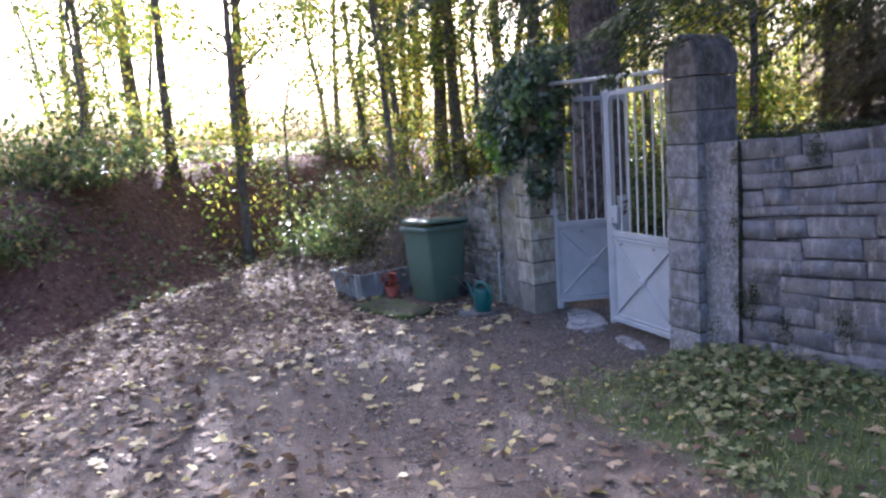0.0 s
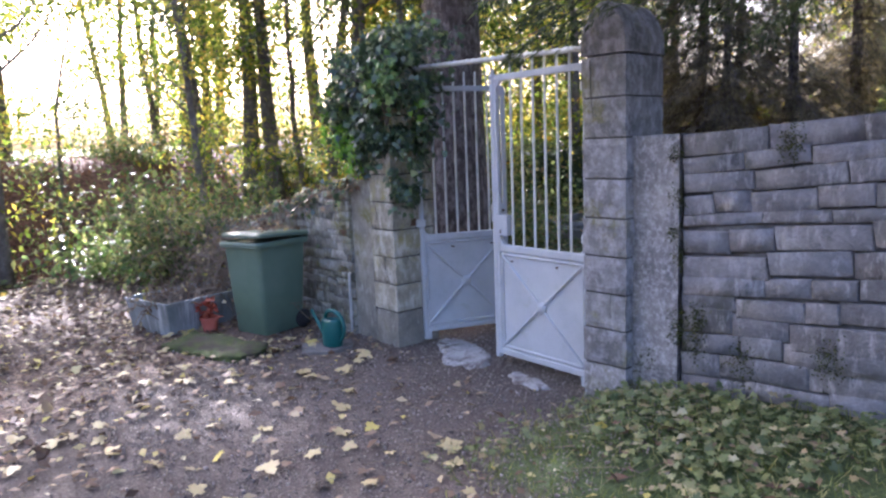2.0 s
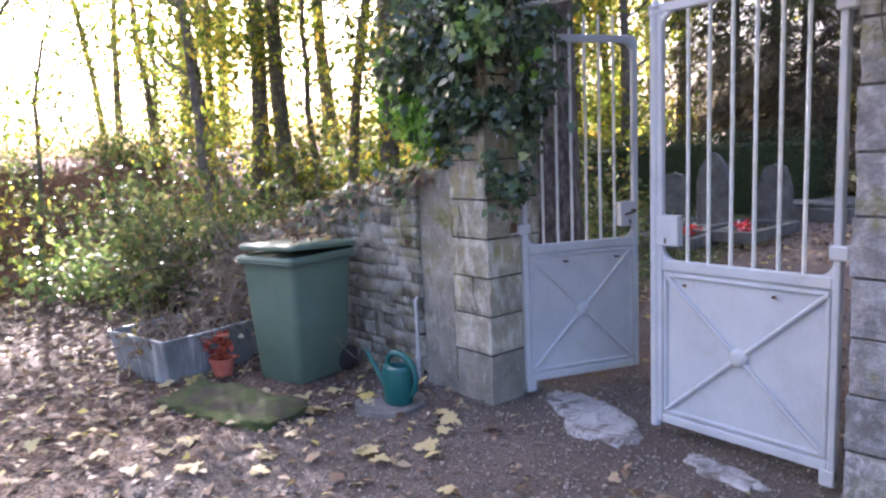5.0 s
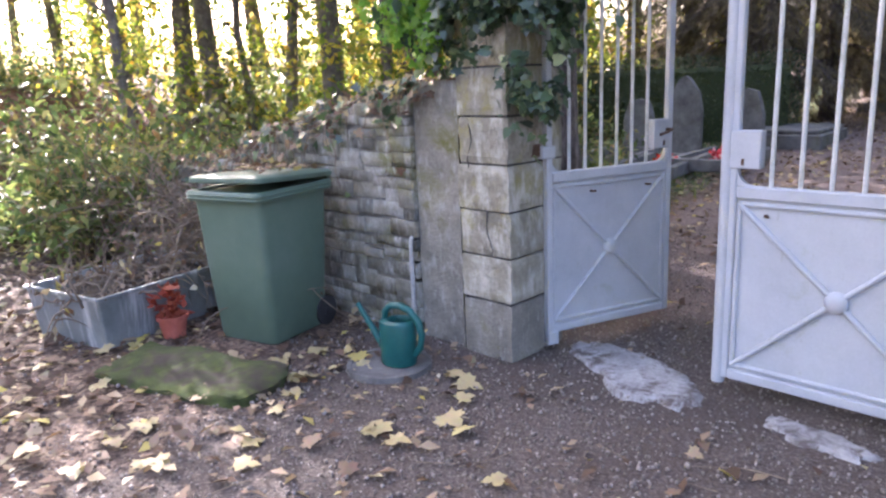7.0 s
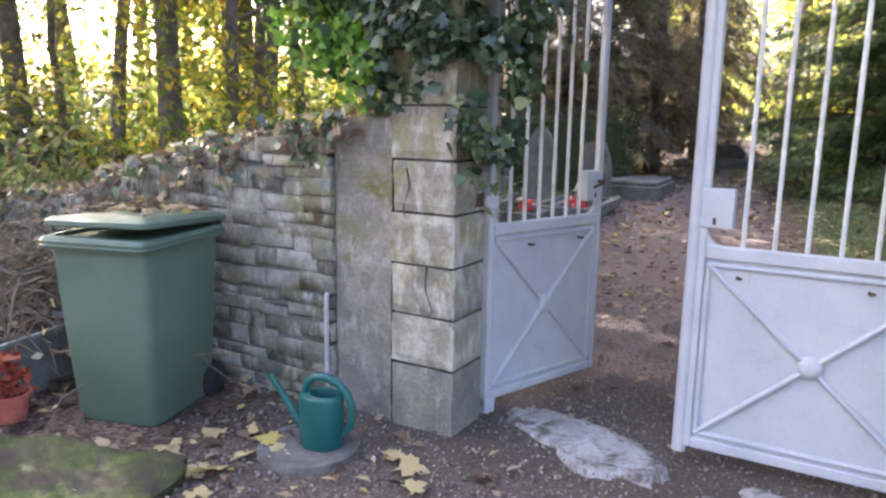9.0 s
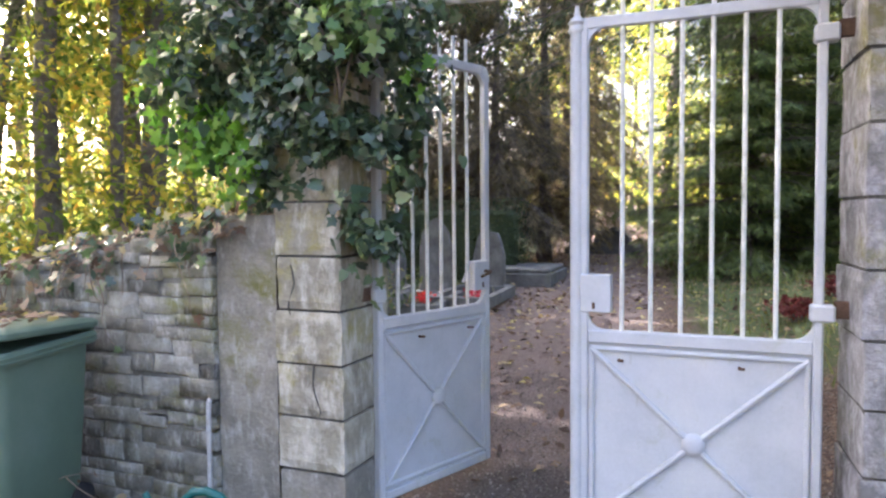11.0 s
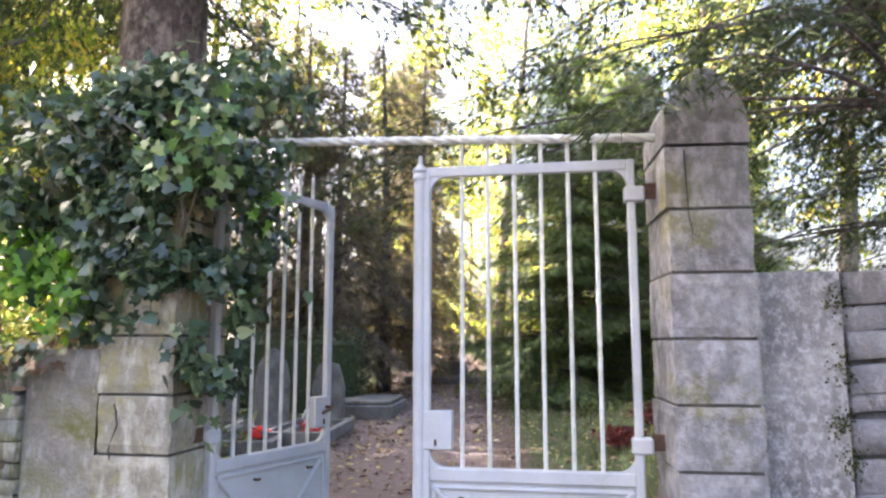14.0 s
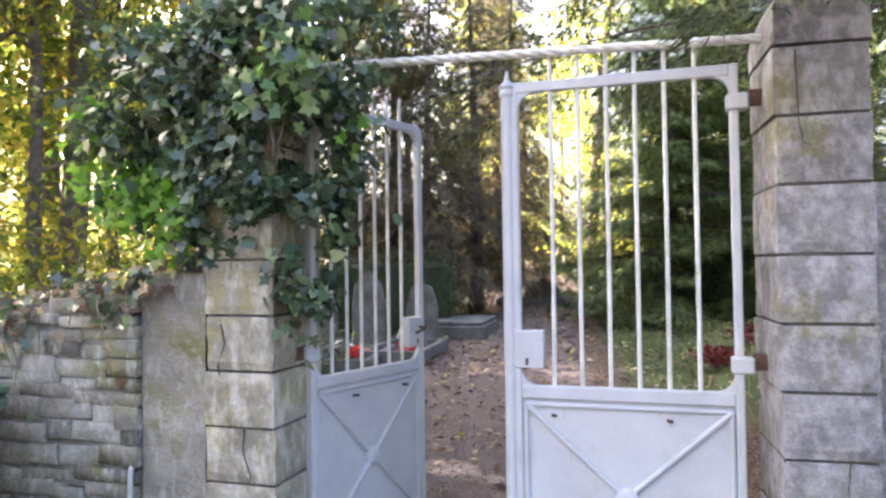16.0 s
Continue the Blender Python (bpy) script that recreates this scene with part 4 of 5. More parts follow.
for x, y, turn, size in ((-6.2, 2.2, 50, 1.0), (-8.2, 1.6, 130, 1.1), (-4.6, 2.6, 220, 0.8), (-9.6, 0.2, 10, 1.0), (-10.5, 5.6, 300, 1.2), (-7.2, 6.4, 80, 1.3), (-5.6, 4.6, 170, 1.1), (-12.6, 1.0, 20, 1.0), (-12.2, 5.2, 100, 1.2), (-9.3, 8.5, 200, 1.5), (-6.0, 8.4, 280, 1.4), (-13.5, 8.2, 330, 1.6), (-3.4, 4.4, 140, 0.9), (-11.4, -5.4, 60, 0.7), (-12.4, -2.9, 310, 0.6), (-8.0, 11.5, 25, 1.7), (-13, 13, 95, 1.9), (-6.6, -5.6, 40, 1.1), (-5.0, -6.4, 140, 0.9), (-8.8, -5.6, 250, 1.4)):
    at(copy_thing(sh, Matrix.Identity(4)), x, y, turn, size)

# ---------------------------------------------------------------- ivy on the pillar
ivy = thing("ivy", "thick dark ivy, young leaves coloured as sunlit, smothering the pillar top", "climbing plant", Matrix.Identity(4))
ri = np.random.default_rng(21)
lobes = [((-0.03, -0.10, 2.38), (0.36, 0.36, 0.52), 900), ((-0.60, -0.16, 2.36), (0.36, 0.30, 0.42), 620), ((-0.30, -0.22, 2.66), (0.45, 0.28, 0.30), 520), ((-0.2, -0.36, 2.52), (0.30, 0.08, 0.32), 420), ((-0.48, -0.28, 1.86), (0.20, 0.14, 0.22), 110),
         ((0.08, -0.24, 1.90), (0.18, 0.13, 0.30), 230), ((0.12, -0.20, 1.62), (0.12, 0.12, 0.27), 120), ((0.22, -0.10, 2.10), (0.13, 0.14, 0.36), 90), ((0.24, -0.22, 2.52), (0.26, 0.18, 0.20), 140), ((-0.05, -0.05, 2.88), (0.6, 0.36, 0.2), 380), ((-0.2, -0.37, 2.12), (0.30, 0.07, 0.36), 420), ((-0.36, -0.35, 2.38), (0.16, 0.10, 0.42), 330), ((0.22, -0.34, 2.48), (0.22, 0.13, 0.18), 80), ((-0.85, -0.2, 2.5), (0.2, 0.2, 0.25), 90), ((-0.28, -0.18, 2.4), (0.95, 0.46, 0.66), 300), ((-0.7, -0.2, 2.75), (0.25, 0.2, 0.2), 90), ((-1.0, -0.22, 2.35), (0.26, 0.22, 0.45), 190), ((0.13, -0.25, 1.74), (0.17, 0.13, 0.42), 240)]
P, O = [], []
for c, rad, n in lobes:
    n = int(n * 3.6)
    b = in_ball(n, ri, 0.45) * (1 + 0.22 * ri.normal(size=(n, 1)))
    P.append(np.array(c) + b * np.array(rad))
    O.append(unit(b / np.array(rad)))
P, O = np.vstack(P), np.vstack(O)
k = [noise.noise(p * 4.2) + 0.4 * noise.noise(p * 11) > 0.0 for p in P]
k = np.array(k) & (P[:, 0] < 0.52)
P, O = P[k], O[k]
n = len(P)
up = O * 0.8 + ri.normal(size=(n, 3)) * 0.7 + np.array([0, -0.2, 0.45])
along = np.array([0, 0, -0.7]) + O * 0.4 + ri.normal(size=(n, 3)) * 0.8
lobed = ri.random(n) < 0.4
size = 0.032 + 0.048 * ri.random(n) ** 1.4
part("foliage", leaf_mesh("foliage", P[lobed], along[lobed], up[lobed], size[lobed], IVYLEAF, M_IVY), None, ivy)
part("foliage", leaf_mesh("foliage", P[~lobed], along[~lobed], up[~lobed], size[~lobed], HEARTLEAF, M_IVY), None, ivy)
P, O = [], []
for c, rad, n in (((-0.78, -0.28, 1.98), (0.25, 0.18, 0.18), 200), ((-0.55, -0.36, 1.84), (0.20, 0.12, 0.2), 60), ((-1.05, -0.3, 2.2), (0.25, 0.16, 0.3), 60), ((0.36, -0.25, 2.22), (0.08, 0.1, 0.14), 10)):
    b = in_ball(n, ri, 0.2)
    P.append(np.array(c) + b * np.array(rad))
    O.append(unit(b))
P, O = np.vstack(P), np.vstack(O)
n = len(P)
part("young_leaves", leaf_mesh("young_leaves", P, np.array([-0.3, 0, -0.6]) + ri.normal(size=(n, 3)) * 0.6, O * 0.5 + np.array([0, -0.6, 0.6]) + ri.normal(size=(n, 3)) * 0.4, ri.uniform(0.045, 0.09, n), IVYLEAF, M_IVY_YOUNG_SUNLIT), None, ivy, "young leaves coloured bright green as if sunlit")
n = 170
b = in_ball(n, ri, 0.2)
P = np.array((0.10, -0.44, 2.48)) + b * np.array((0.27, 0.13, 0.25))
part("light_spray", leaf_mesh("light_spray", P, np.array([0.1, -0.2, -0.6]) + ri.normal(size=(n, 3)) * 0.6, b * 0.5 + np.array([0, -0.6, 0.6]) + ri.normal(size=(n, 3)) * 0.4, ri.uniform(0.04, 0.085, n), IVYLEAF, M_IVY_MID), None, ivy, "lighter green leafy spray")
parts = []
for _ in range(16):
    a = np.array([ri.uniform(-0.35, 0.02), ri.uniform(-0.33, -0.31), ri.uniform(1.95, 2.3)])
    c = limb_curve(a, (ri.normal() * 0.25, 0.0, 1.0), ri.uniform(0.4, 0.8), ri, 7, 0.05, 0.2)
    parts.append(tube(c, np.linspace(0.008, 0.003, len(c)), 5))
V, F = joined(parts)
part("branchwork", np_mesh("branchwork", V, F, M_BARK, True), None, ivy)

trail = thing("trailing_ivy", "ivy and dry runners trailing over the top of the low wall", "climbing plant", Matrix.Translation((-2.0, -0.2, 0)))
parts, P, O = [], [], []
for _ in range(70):
    x = ri.uniform(-5.2, -0.5)
    a = np.array([x, ri.uniform(-0.34, 0.1), left_top(x) + 0.02])
    c = [a]
    d = np.array([ri.normal() * 0.5, -0.7, 0.1])
    ln = ri.uniform(0.15, 0.75) if x < -0.8 else ri.uniform(0.1, 0.35)
    for q in range(7):
        d = unit(d + ri.normal(size=3) * 0.25 + np.array([0, 0, -0.45]))
        nx = c[-1] + d * ln / 7
        nx[1] = min(nx[1], -0.345) if nx[2] < left_top(nx[0]) - 0.02 else nx[1]
        nx[1] = max(nx[1], -0.42)
        c.append(nx)
    c = np.array(c)
    parts.append(tube(c - np.array([-2.0, -0.2, 0]), np.linspace(0.006, 0.002, 8), 4))
    for q in range(ri.integers(3, 10)):
        P.append(c[ri.integers(0, 8)] + ri.normal(size=3) * 0.025)
for _ in range(900):
    x = -0.45 - 5.4 * ri.random() ** 1.1
    P.append(np.array([x, ri.uniform(-0.36, 0.16), left_top(x) + ri.uniform(0.0, 0.09)]))
P = np.array(P) - np.array([-2.0, -0.2, 0])
n = len(P)
V, F = joined(parts)
tagged(part("runner_tangle", np_mesh("runner_tangle", V, F, M_DEADSTEM, True), None, trail), kind="stuff")
half = ri.random(n) < 0.5
for sel, mt, nm in ((half, M_IVY, "foliage"), (~half, M_LITTER, "dry_leaves")):
    k = int(sel.sum())
    part(nm, leaf_mesh(nm, P[sel], rand_dirs(k, ri) + np.array([0, -0.5, -0.4]), np.array([0, -0.7, 0.8]) + ri.normal(size=(k, 3)) * 0.4, ri.uniform(0.04, 0.085, k), IVYLEAF, mt), None, trail)

# ---------------------------------------------------------------- wheeled bin
def loft(sections, mat_unused=None, cap0=True, cap1=True):
    """Skin a list of equally long rings of points."""
    bm = bmesh.new()
    rings = [[bm.verts.new(p) for p in s] for s in sections]
    n = len(rings[0])
    for a, b in zip(rings, rings[1:]):
        for q in range(n):
            bm.faces.new((a[q], a[(q + 1) % n], b[(q + 1) % n], b[q]))
    if cap0:
        bm.faces.new(rings[0][::-1])
    if cap1:
        bm.faces.new(rings[-1])
    bmesh.ops.recalc_face_normals(bm, faces=bm.faces)
    return bm


def rounded_rect(w, d, rad, z, cx=0, cy=0, k=5):
    pts = []
    for sx, sy, a0 in ((1, 1, 0), (-1, 1, 90), (-1, -1, 180), (1, -1, 270)):
        for q in range(k):
            a = radians(a0 + 90 * q / (k - 1))
            pts.append((cx + sx * (w / 2 - rad) + rad * math.cos(a), cy + sy * (d / 2 - rad) + rad * math.sin(a), z))
    return pts


def wheeled_bin(m):
    b = thing("wheeled_bin", "dark green plastic wheeled bin with its lid ajar", "bin", m)
    body = [rounded_rect(0.46, 0.50, 0.05, 0.015), rounded_rect(0.475, 0.52, 0.05, 0.03), rounded_rect(0.52, 0.60, 0.05, 0.55), rounded_rect(0.545, 0.645, 0.05, 0.93)]
    inner = [rounded_rect(0.52, 0.62, 0.045, 0.985), rounded_rect(0.50, 0.58, 0.045, 0.55), rounded_rect(0.45, 0.48, 0.045, 0.06)]
    rim = [rounded_rect(0.60, 0.70, 0.05, 0.925), rounded_rect(0.61, 0.715, 0.05, 0.945), rounded_rect(0.61, 0.715, 0.05, 0.975), rounded_rect(0.595, 0.70, 0.05, 0.985)]
    part("body", loft(body + rim + inner), M_BIN, b, smooth=True)
    for z in (0.938, 0.960):
        part("rim_rib", loft([rounded_rect(0.616, 0.721, 0.05, z), rounded_rect(0.622, 0.727, 0.05, z + 0.004), rounded_rect(0.616, 0.721, 0.05, z + 0.008)]), M_BIN, b, smooth=True)
    lid = part("lid", loft([rounded_rect(0.585, 0.70, 0.05, 0), rounded_rect(0.60, 0.715, 0.05, 0.008), rounded_rect(0.60, 0.715, 0.05, 0.03), rounded_rect(0.57, 0.68, 0.05, 0.045), rounded_rect(0.40, 0.50, 0.06, 0.052)]), M_BIN, b, "slightly raised green lid", True)
    lid.matrix_local = Matrix.Translation((0.005, 0.02, 1.015)) @ pose(0, 0, 0, -3.2, -1.0, 0)
    for sx in (-1, 1):
        h = part("hinge_lug", tube_bm([(sx * 0.12, 0.36, 1.0), (sx * 0.26, 0.36, 1.0)], 0.022, 10), M_BIN, b, smooth=True)
        w = part("wheel", tube_bm([(sx * 0.215, 0.245, 0.10), (sx * 0.222, 0.245, 0.10), (sx * 0.258, 0.245, 0.10), (sx * 0.265, 0.245, 0.10)], [0.088, 0.1, 0.1, 0.088], 20), M_RUBBER, b, smooth=True)
        part("hub", tube_bm([(sx * 0.262, 0.245, 0.10), (sx * 0.272, 0.245, 0.10)], [0.045, 0.038], 12), M_RUBBER, w, smooth=True)
    part("axle", tube_bm([(-0.22, 0.245, 0.10), (0.22, 0.245, 0.10)], 0.012, 8), M_RUST, b)
    part("handle", tube_bm([(-0.24, 0.345, 0.96), (-0.22, 0.40, 0.965), (0.22, 0.40, 0.965), (0.24, 0.345, 0.96)], 0.014, 8), M_BIN, b, smooth=True)
    return b


BIN = pose(-1.60, -0.86, 0.0, 0, 0, 16)
wheeled_bin(Matrix.Translation((0, 0, gz(-1.6, -0.86) - 0.01)) @ BIN)
rb = np.random.default_rng(4)
n = 90
Q = np.stack([rb.uniform(-0.26, 0.26, n), rb.uniform(-0.3, 0.3, n), 1.085 + rb.uniform(0, 0.03, n)], -1)
Q[:, 2] += -0.056 * Q[:, 1]
lt = thing("leaf_debris", "dry leaves and twigs lying on the bin lid", "leaf litter", Matrix.Translation((0, 0, gz(-1.6, -0.86) - 0.012)) @ BIN, kind="stuff", mesh=leaf_mesh("leaf_debris", Q, rand_dirs(n, rb) * np.array([1, 1, 0.15]), np.array([0, 0, 1.0]) + rb.normal(size=(n, 3)) * 0.25, rb.uniform(0.04, 0.11, n), LEAF, M_LITTER))

# ---------------------------------------------------------------- watering can on its cover
M_CAN = surface("dark_teal_plastic", (0.006, 0.075, 0.072), (0.008, 0.095, 0.09), (0.012, 0.115, 0.105), 6, 0.4, 120, 0.05)
M_CONC = surface("old_concrete", (0.07, 0.068, 0.062), (0.13, 0.125, 0.118), (0.21, 0.205, 0.195), 7, 0.92, 50, 0.7, stain=(0.09, 0.10, 0.06), stain_from=0.6)
cx, cy = -0.525, -0.78
disc = thing("round_cover", "round concrete drain cover sunk in the ground", "drain cover", Matrix.Translation((cx, cy, gz(cx, cy))))
part("plate", loft([[(q * 0.245 * math.cos(a), q * 0.245 * math.sin(a), z) for a in np.linspace(0, 2 * np.pi, 40, endpoint=False)] for q, z in ((1.0, -0.06), (1.0, 0.022), (0.985, 0.034), (0.88, 0.034), (0.87, 0.026), (0.2, 0.030))]), M_CONC, disc, smooth=True)
can = thing("watering_can", "dark teal plastic watering can standing on a round cover", "watering can", pose(-0.475, -0.745, gz(cx, cy) + 0.031, 0, 0, 197))
circ = lambda rx, ry, z, ox=0.0: [(ox + rx * math.cos(a), ry * math.sin(a), z) for a in np.linspace(0, 2 * np.pi, 28, endpoint=False)]
part("body", loft([circ(0.098, 0.085, 0), circ(0.104, 0.09, 0.01), circ(0.107, 0.093, 0.13), circ(0.109, 0.094, 0.235), circ(0.104, 0.09, 0.252), circ(0.075, 0.068, 0.262, -0.02), circ(0.07, 0.062, 0.25, -0.02), circ(0.09, 0.08, 0.03)]), M_CAN, can, smooth=True)
part("spout", tube_bm([(0.085, 0, 0.075), (0.13, 0, 0.13), (0.18, 0, 0.20), (0.245, 0, 0.295), (0.262, 0, 0.325)], [0.03, 0.023, 0.018, 0.014, 0.016], 12), M_CAN, can, smooth=True)
ha = [(0.085, 0, 0.245), (0.075, 0, 0.30), (0.035, 0, 0.335), (-0.02, 0, 0.34), (-0.085, 0, 0.315), (-0.135, 0, 0.26), (-0.155, 0, 0.19), (-0.145, 0, 0.11), (-0.102, 0, 0.06)]
part("handle", tube_bm(ha, [0.018, 0.02, 0.021, 0.021, 0.021, 0.021, 0.02, 0.019, 0.018], 12), M_CAN, can, smooth=True)

# upright pipe by the wall
M_ZINC = surface("dull_zinc", (0.30, 0.31, 0.32), (0.42, 0.43, 0.44), (0.55, 0.56, 0.57), 9, 0.5, 60, 0.1, stain=(0.62, 0.63, 0.63), stain_from=0.55, stain_scale=4, metallic=0.35)
pipe = thing("water_pipe", "thin grey upright water pipe against the wall", "pipe", Matrix.Translation((-0.775, -0.345, 0)))
part("pipe", tube_bm([(0, 0, -0.1), (0, 0, 0.62), (0.0, 0.004, 0.65), (-0.015, 0.03, 0.665), (-0.03, 0.1, 0.668)], 0.0135, 10), M_ZINC, pipe, smooth=True)
part("collar", tube_bm([(0, 0, 0.20), (0, 0, 0.23)], 0.019, 10), M_ZINC, pipe, smooth=True)

# ---------------------------------------------------------------- zinc trough, pots, mossy slab
TRG = pose(-2.62, -1.33, gz(-2.6, -1.4) - 0.05, 0, 0, 14) @ Matrix.Diagonal((1.12, 1.05, 1.35, 1))
trough = thing("planter_trough", "weathered zinc planter trough with white lime streaks", "planter", TRG)
M_TROUGH = surface("streaked_zinc", (0.14, 0.165, 0.165), (0.24, 0.265, 0.27), (0.36, 0.385, 0.39), 2.5, 0.5, 50, 0.05, spots=(0.70, 0.72, 0.74), spot_scale=9, metallic=0.2, speck=0.1, run=0.06)
M_SOIL = surface("dark_soil", (0.02, 0.015, 0.012), (0.05, 0.038, 0.028), (0.11, 0.085, 0.06), 12, 0.95, 60, 1.0)
part("box", loft([rounded_rect(0.66, 1.0, 0.015, 0), rounded_rect(0.72, 1.08, 0.015, 0.285), rounded_rect(0.745, 1.105, 0.015, 0.29), rounded_rect(0.745, 1.105, 0.015, 0.305), rounded_rect(0.70, 1.06, 0.015, 0.305), rounded_rect(0.68, 1.03, 0.015, 0.2)]), M_TROUGH, trough)
part("soil", loft([rounded_rect(0.69, 1.04, 0.015, 0.2), rounded_rect(0.69, 1.04, 0.015, 0.24), rounded_rect(0.5, 0.8, 0.1, 0.265)]), M_SOIL, trough, "dark soil", True)


def dead_plants(name, label, cxs, spread, count, length, m, r, category="dead plants"):
    parts, P = [], []
    for _ in range(count):
        a = np.array([r.normal() * spread[0], r.normal() * spread[1], spread[2] * r.random()])
        c = limb_curve(a, (r.normal(), r.normal(), r.uniform(0.1, 0.9)), length * r.uniform(0.4, 1.2), r, 6, -0.16, 0.3)
        parts.append(tube(c, np.linspace(0.007, 0.002, 7) * r.uniform(0.6, 1.3), 4))
        P += [c[k] + r.normal(size=3) * 0.02 for k in (4,)]
    V, F = joined(parts)
    t = thing(name, label, category, m)
    part("branchwork", np_mesh("branchwork", V, F, M_DEADSTEM, True), None, t)
    P = np.array(P)
    n = len(P)
    part("dry_leaves", leaf_mesh("dry_leaves", P, rand_dirs(n, r), rand_dirs(n, r), r.uniform(0.03, 0.08, n), LEAF, M_LITTER), None, t)
    return t


rd = np.random.default_rng(9)
dead_plants("dead_plants", "tangle of dry withered plants in the trough", 0, (0.2, 0.32, 0.03), 190, 0.32, TRG @ Matrix.Translation((0, 0, 0.27)), rd)
dead_plants("dry_brushwood", "heap of dry brushwood and runners leaning on the wall", 0, (0.55, 0.22, 0.8), 560, 0.75, Matrix.Translation((-2.95, -0.62, 0.03)), rd, "brushwood")
M_TERRA = surface("orange_red_clay", (0.30, 0.075, 0.05), (0.42, 0.11, 0.075), (0.5, 0.16, 0.11), 8, 0.7, 60, 0.2)
px, py = -2.03, -1.36
pot = thing("flower_pot", "small red clay flower pot with a withered red plant", "flower pot", Matrix.Translation((px, py, gz(px, py))))
part("pot", loft([circ(0.07, 0.07, 0), circ(0.092, 0.092, 0.12), circ(0.102, 0.102, 0.122), circ(0.105, 0.105, 0.15), circ(0.095, 0.095, 0.15), circ(0.085, 0.085, 0.12)]), M_TERRA, pot, smooth=True)
n = 80
d = in_ball(n, rd, 0.1) * np.array([0.12, 0.10, 0.15]) + np.array([0.02, 0, 0.22])
part("withered_plant", leaf_mesh("withered_plant", d, rand_dirs(n, rd) + np.array([0, 0, 0.3]), rand_dirs(n, rd), rd.uniform(0.05, 0.1, n), LEAF, M_REDPLANT), None, pot)
M_MOSS = surface("mossy_stone", (0.022, 0.032, 0.010), (0.055, 0.075, 0.018), (0.11, 0.135, 0.032), 9, 0.97, 90, 1.0, stain=(0.055, 0.043, 0.034), stain_from=0.46, stain_scale=4)
slab = thing("stone_slab", "low stone slab covered with green moss", "slab", pose(-1.28, -1.62, gz(-1.3, -1.6) - 0.06, 3.5, 0, 17))
bm = block_bm(1.12, 0.44, 0.15, rs, 0.05, 3.1)
bmesh.ops.subdivide_edges(bm, edges=bm.edges[:], cuts=1, use_grid_fill=True)
for v in bm.verts:
    v.co.z += 0.03 * noise.noise(v.co * 5) + 0.012 * noise.noise(v.co * 14)
    v.co.x += 0.06 * noise.noise(v.co * 4)
    v.co.y += 0.05 * noise.noise(v.co * 5 + Vector((3, 1, 2)))
part("slab", bm, M_MOSS, slab, smooth=True).location = (0, 0, 0.05)

# pale cement in the gateway
M_CEMENT = surface("worn_pale_cement", (0.17, 0.165, 0.165), (0.31, 0.305, 0.305), (0.44, 0.435, 0.435), 5, 0.92, 40, 0.8, stain=(0.11, 0.09, 0.082), stain_from=0.48, stain_scale=9)


def patch(x, y, a, b, turn, label):
    V, F, rings, k = [], [], 9, 48
    for q in range(rings + 1):
        for s in range(k):
            t = 2 * math.pi * s / k
            e = (1 + 0.45 * noise.noise((math.cos(t) * 1.6 + x, math.sin(t) * 1.6, 4.0)) + 0.14 * noise.noise((math.cos(t) * 5, math.sin(t) * 5 + x, 1.0)) + 0.2 * noise.noise((math.cos(t) * 13, math.sin(t) * 13 + x, 1.0))) * max(q, 0.02) / rings
            lx, ly = a * e * math.cos(t), b * e * math.sin(t)
            wx, wy = x + lx * math.cos(turn) - ly * math.sin(turn), y + lx * math.sin(turn) + ly * math.cos(turn)
            V.append((wx, wy, gz(wx, wy) + 0.026 + 0.006 * noise.noise((wx * 9, wy * 9, 0)) - (0.05 if q == rings else 0)))
    for q in range(rings):
        for s in range(k):
            F.append((q * k + s, q * k + (s + 1) % k, (q + 1) * k + (s + 1) % k, (q + 1) * k + s))
    return thing("cement_patch", label, "paving", kind="structure", mesh=np_mesh("cement_patch", V, F, M_CEMENT, True))


patch(0.58, 0.0, 0.52, 0.22, radians(-24), "worn pale cement sill in the gateway")
patch(1.55, -0.16, 0.24, 0.09, radians(-8), "broken pale cement edge below the gate")

# ---------------------------------------------------------------- graveyard
M_GRAVE = surface("grey_grave_stone", (0.07, 0.07, 0.068), (0.13, 0.13, 0.125), (0.21, 0.21, 0.20), 5, 0.85, 50, 0.5, stain=(0.10, 0.11, 0.06), stain_from=0.58)


def headstone(x, y, w, h, d, turn, pointed, label):
    t = thing("headstone", label, "gravestone", pose(x, y, gz(x, y) - 0.02, 0, 0, turn), group="gravestones")
    prof = [(-w / 2, 0.12), (-w / 2, h * 0.62), (-w * 0.40, h * 0.82), (-w * (0.16 if pointed else 0.3), h * 0.96), (0, h), (w * (0.16 if pointed else 0.3), h * 0.96), (w * 0.40, h * 0.82), (w / 2, h * 0.62), (w / 2, 0.12)]
    part("slab", loft([[(a * k, yy, b) for a, b in prof] for k, yy in ((0.96, -d / 2), (1, -d / 2 + 0.015), (1, d / 2 - 0.015), (0.96, d / 2))]), M_GRAVE, t)
    bm = bmesh.new()
    box(bm, -w * 0.65, w * 0.65, -d, d, 0, 0.14, 0.015)
    part("plinth", bm, M_GRAVE, t)
    bm = bmesh.new()
    for x0, x1, y0, y1 in ((-w * 0.9, w * 0.9, -1.9, -1.8), (-w * 0.9, -w * 0.9 + 0.1, -1.8, -d), (w * 0.9 - 0.1, w * 0.9, -1.8, -d)):
        box(bm, x0, x1, y0, y1, 0, 0.16, 0.01)
    part("kerb", bm, M_GRAVE, t)


headstone(-2.57, 6.8, 0.5, 1.25, 0.14, 10, True, "tall pointed grey gravestone with a low stone kerb")
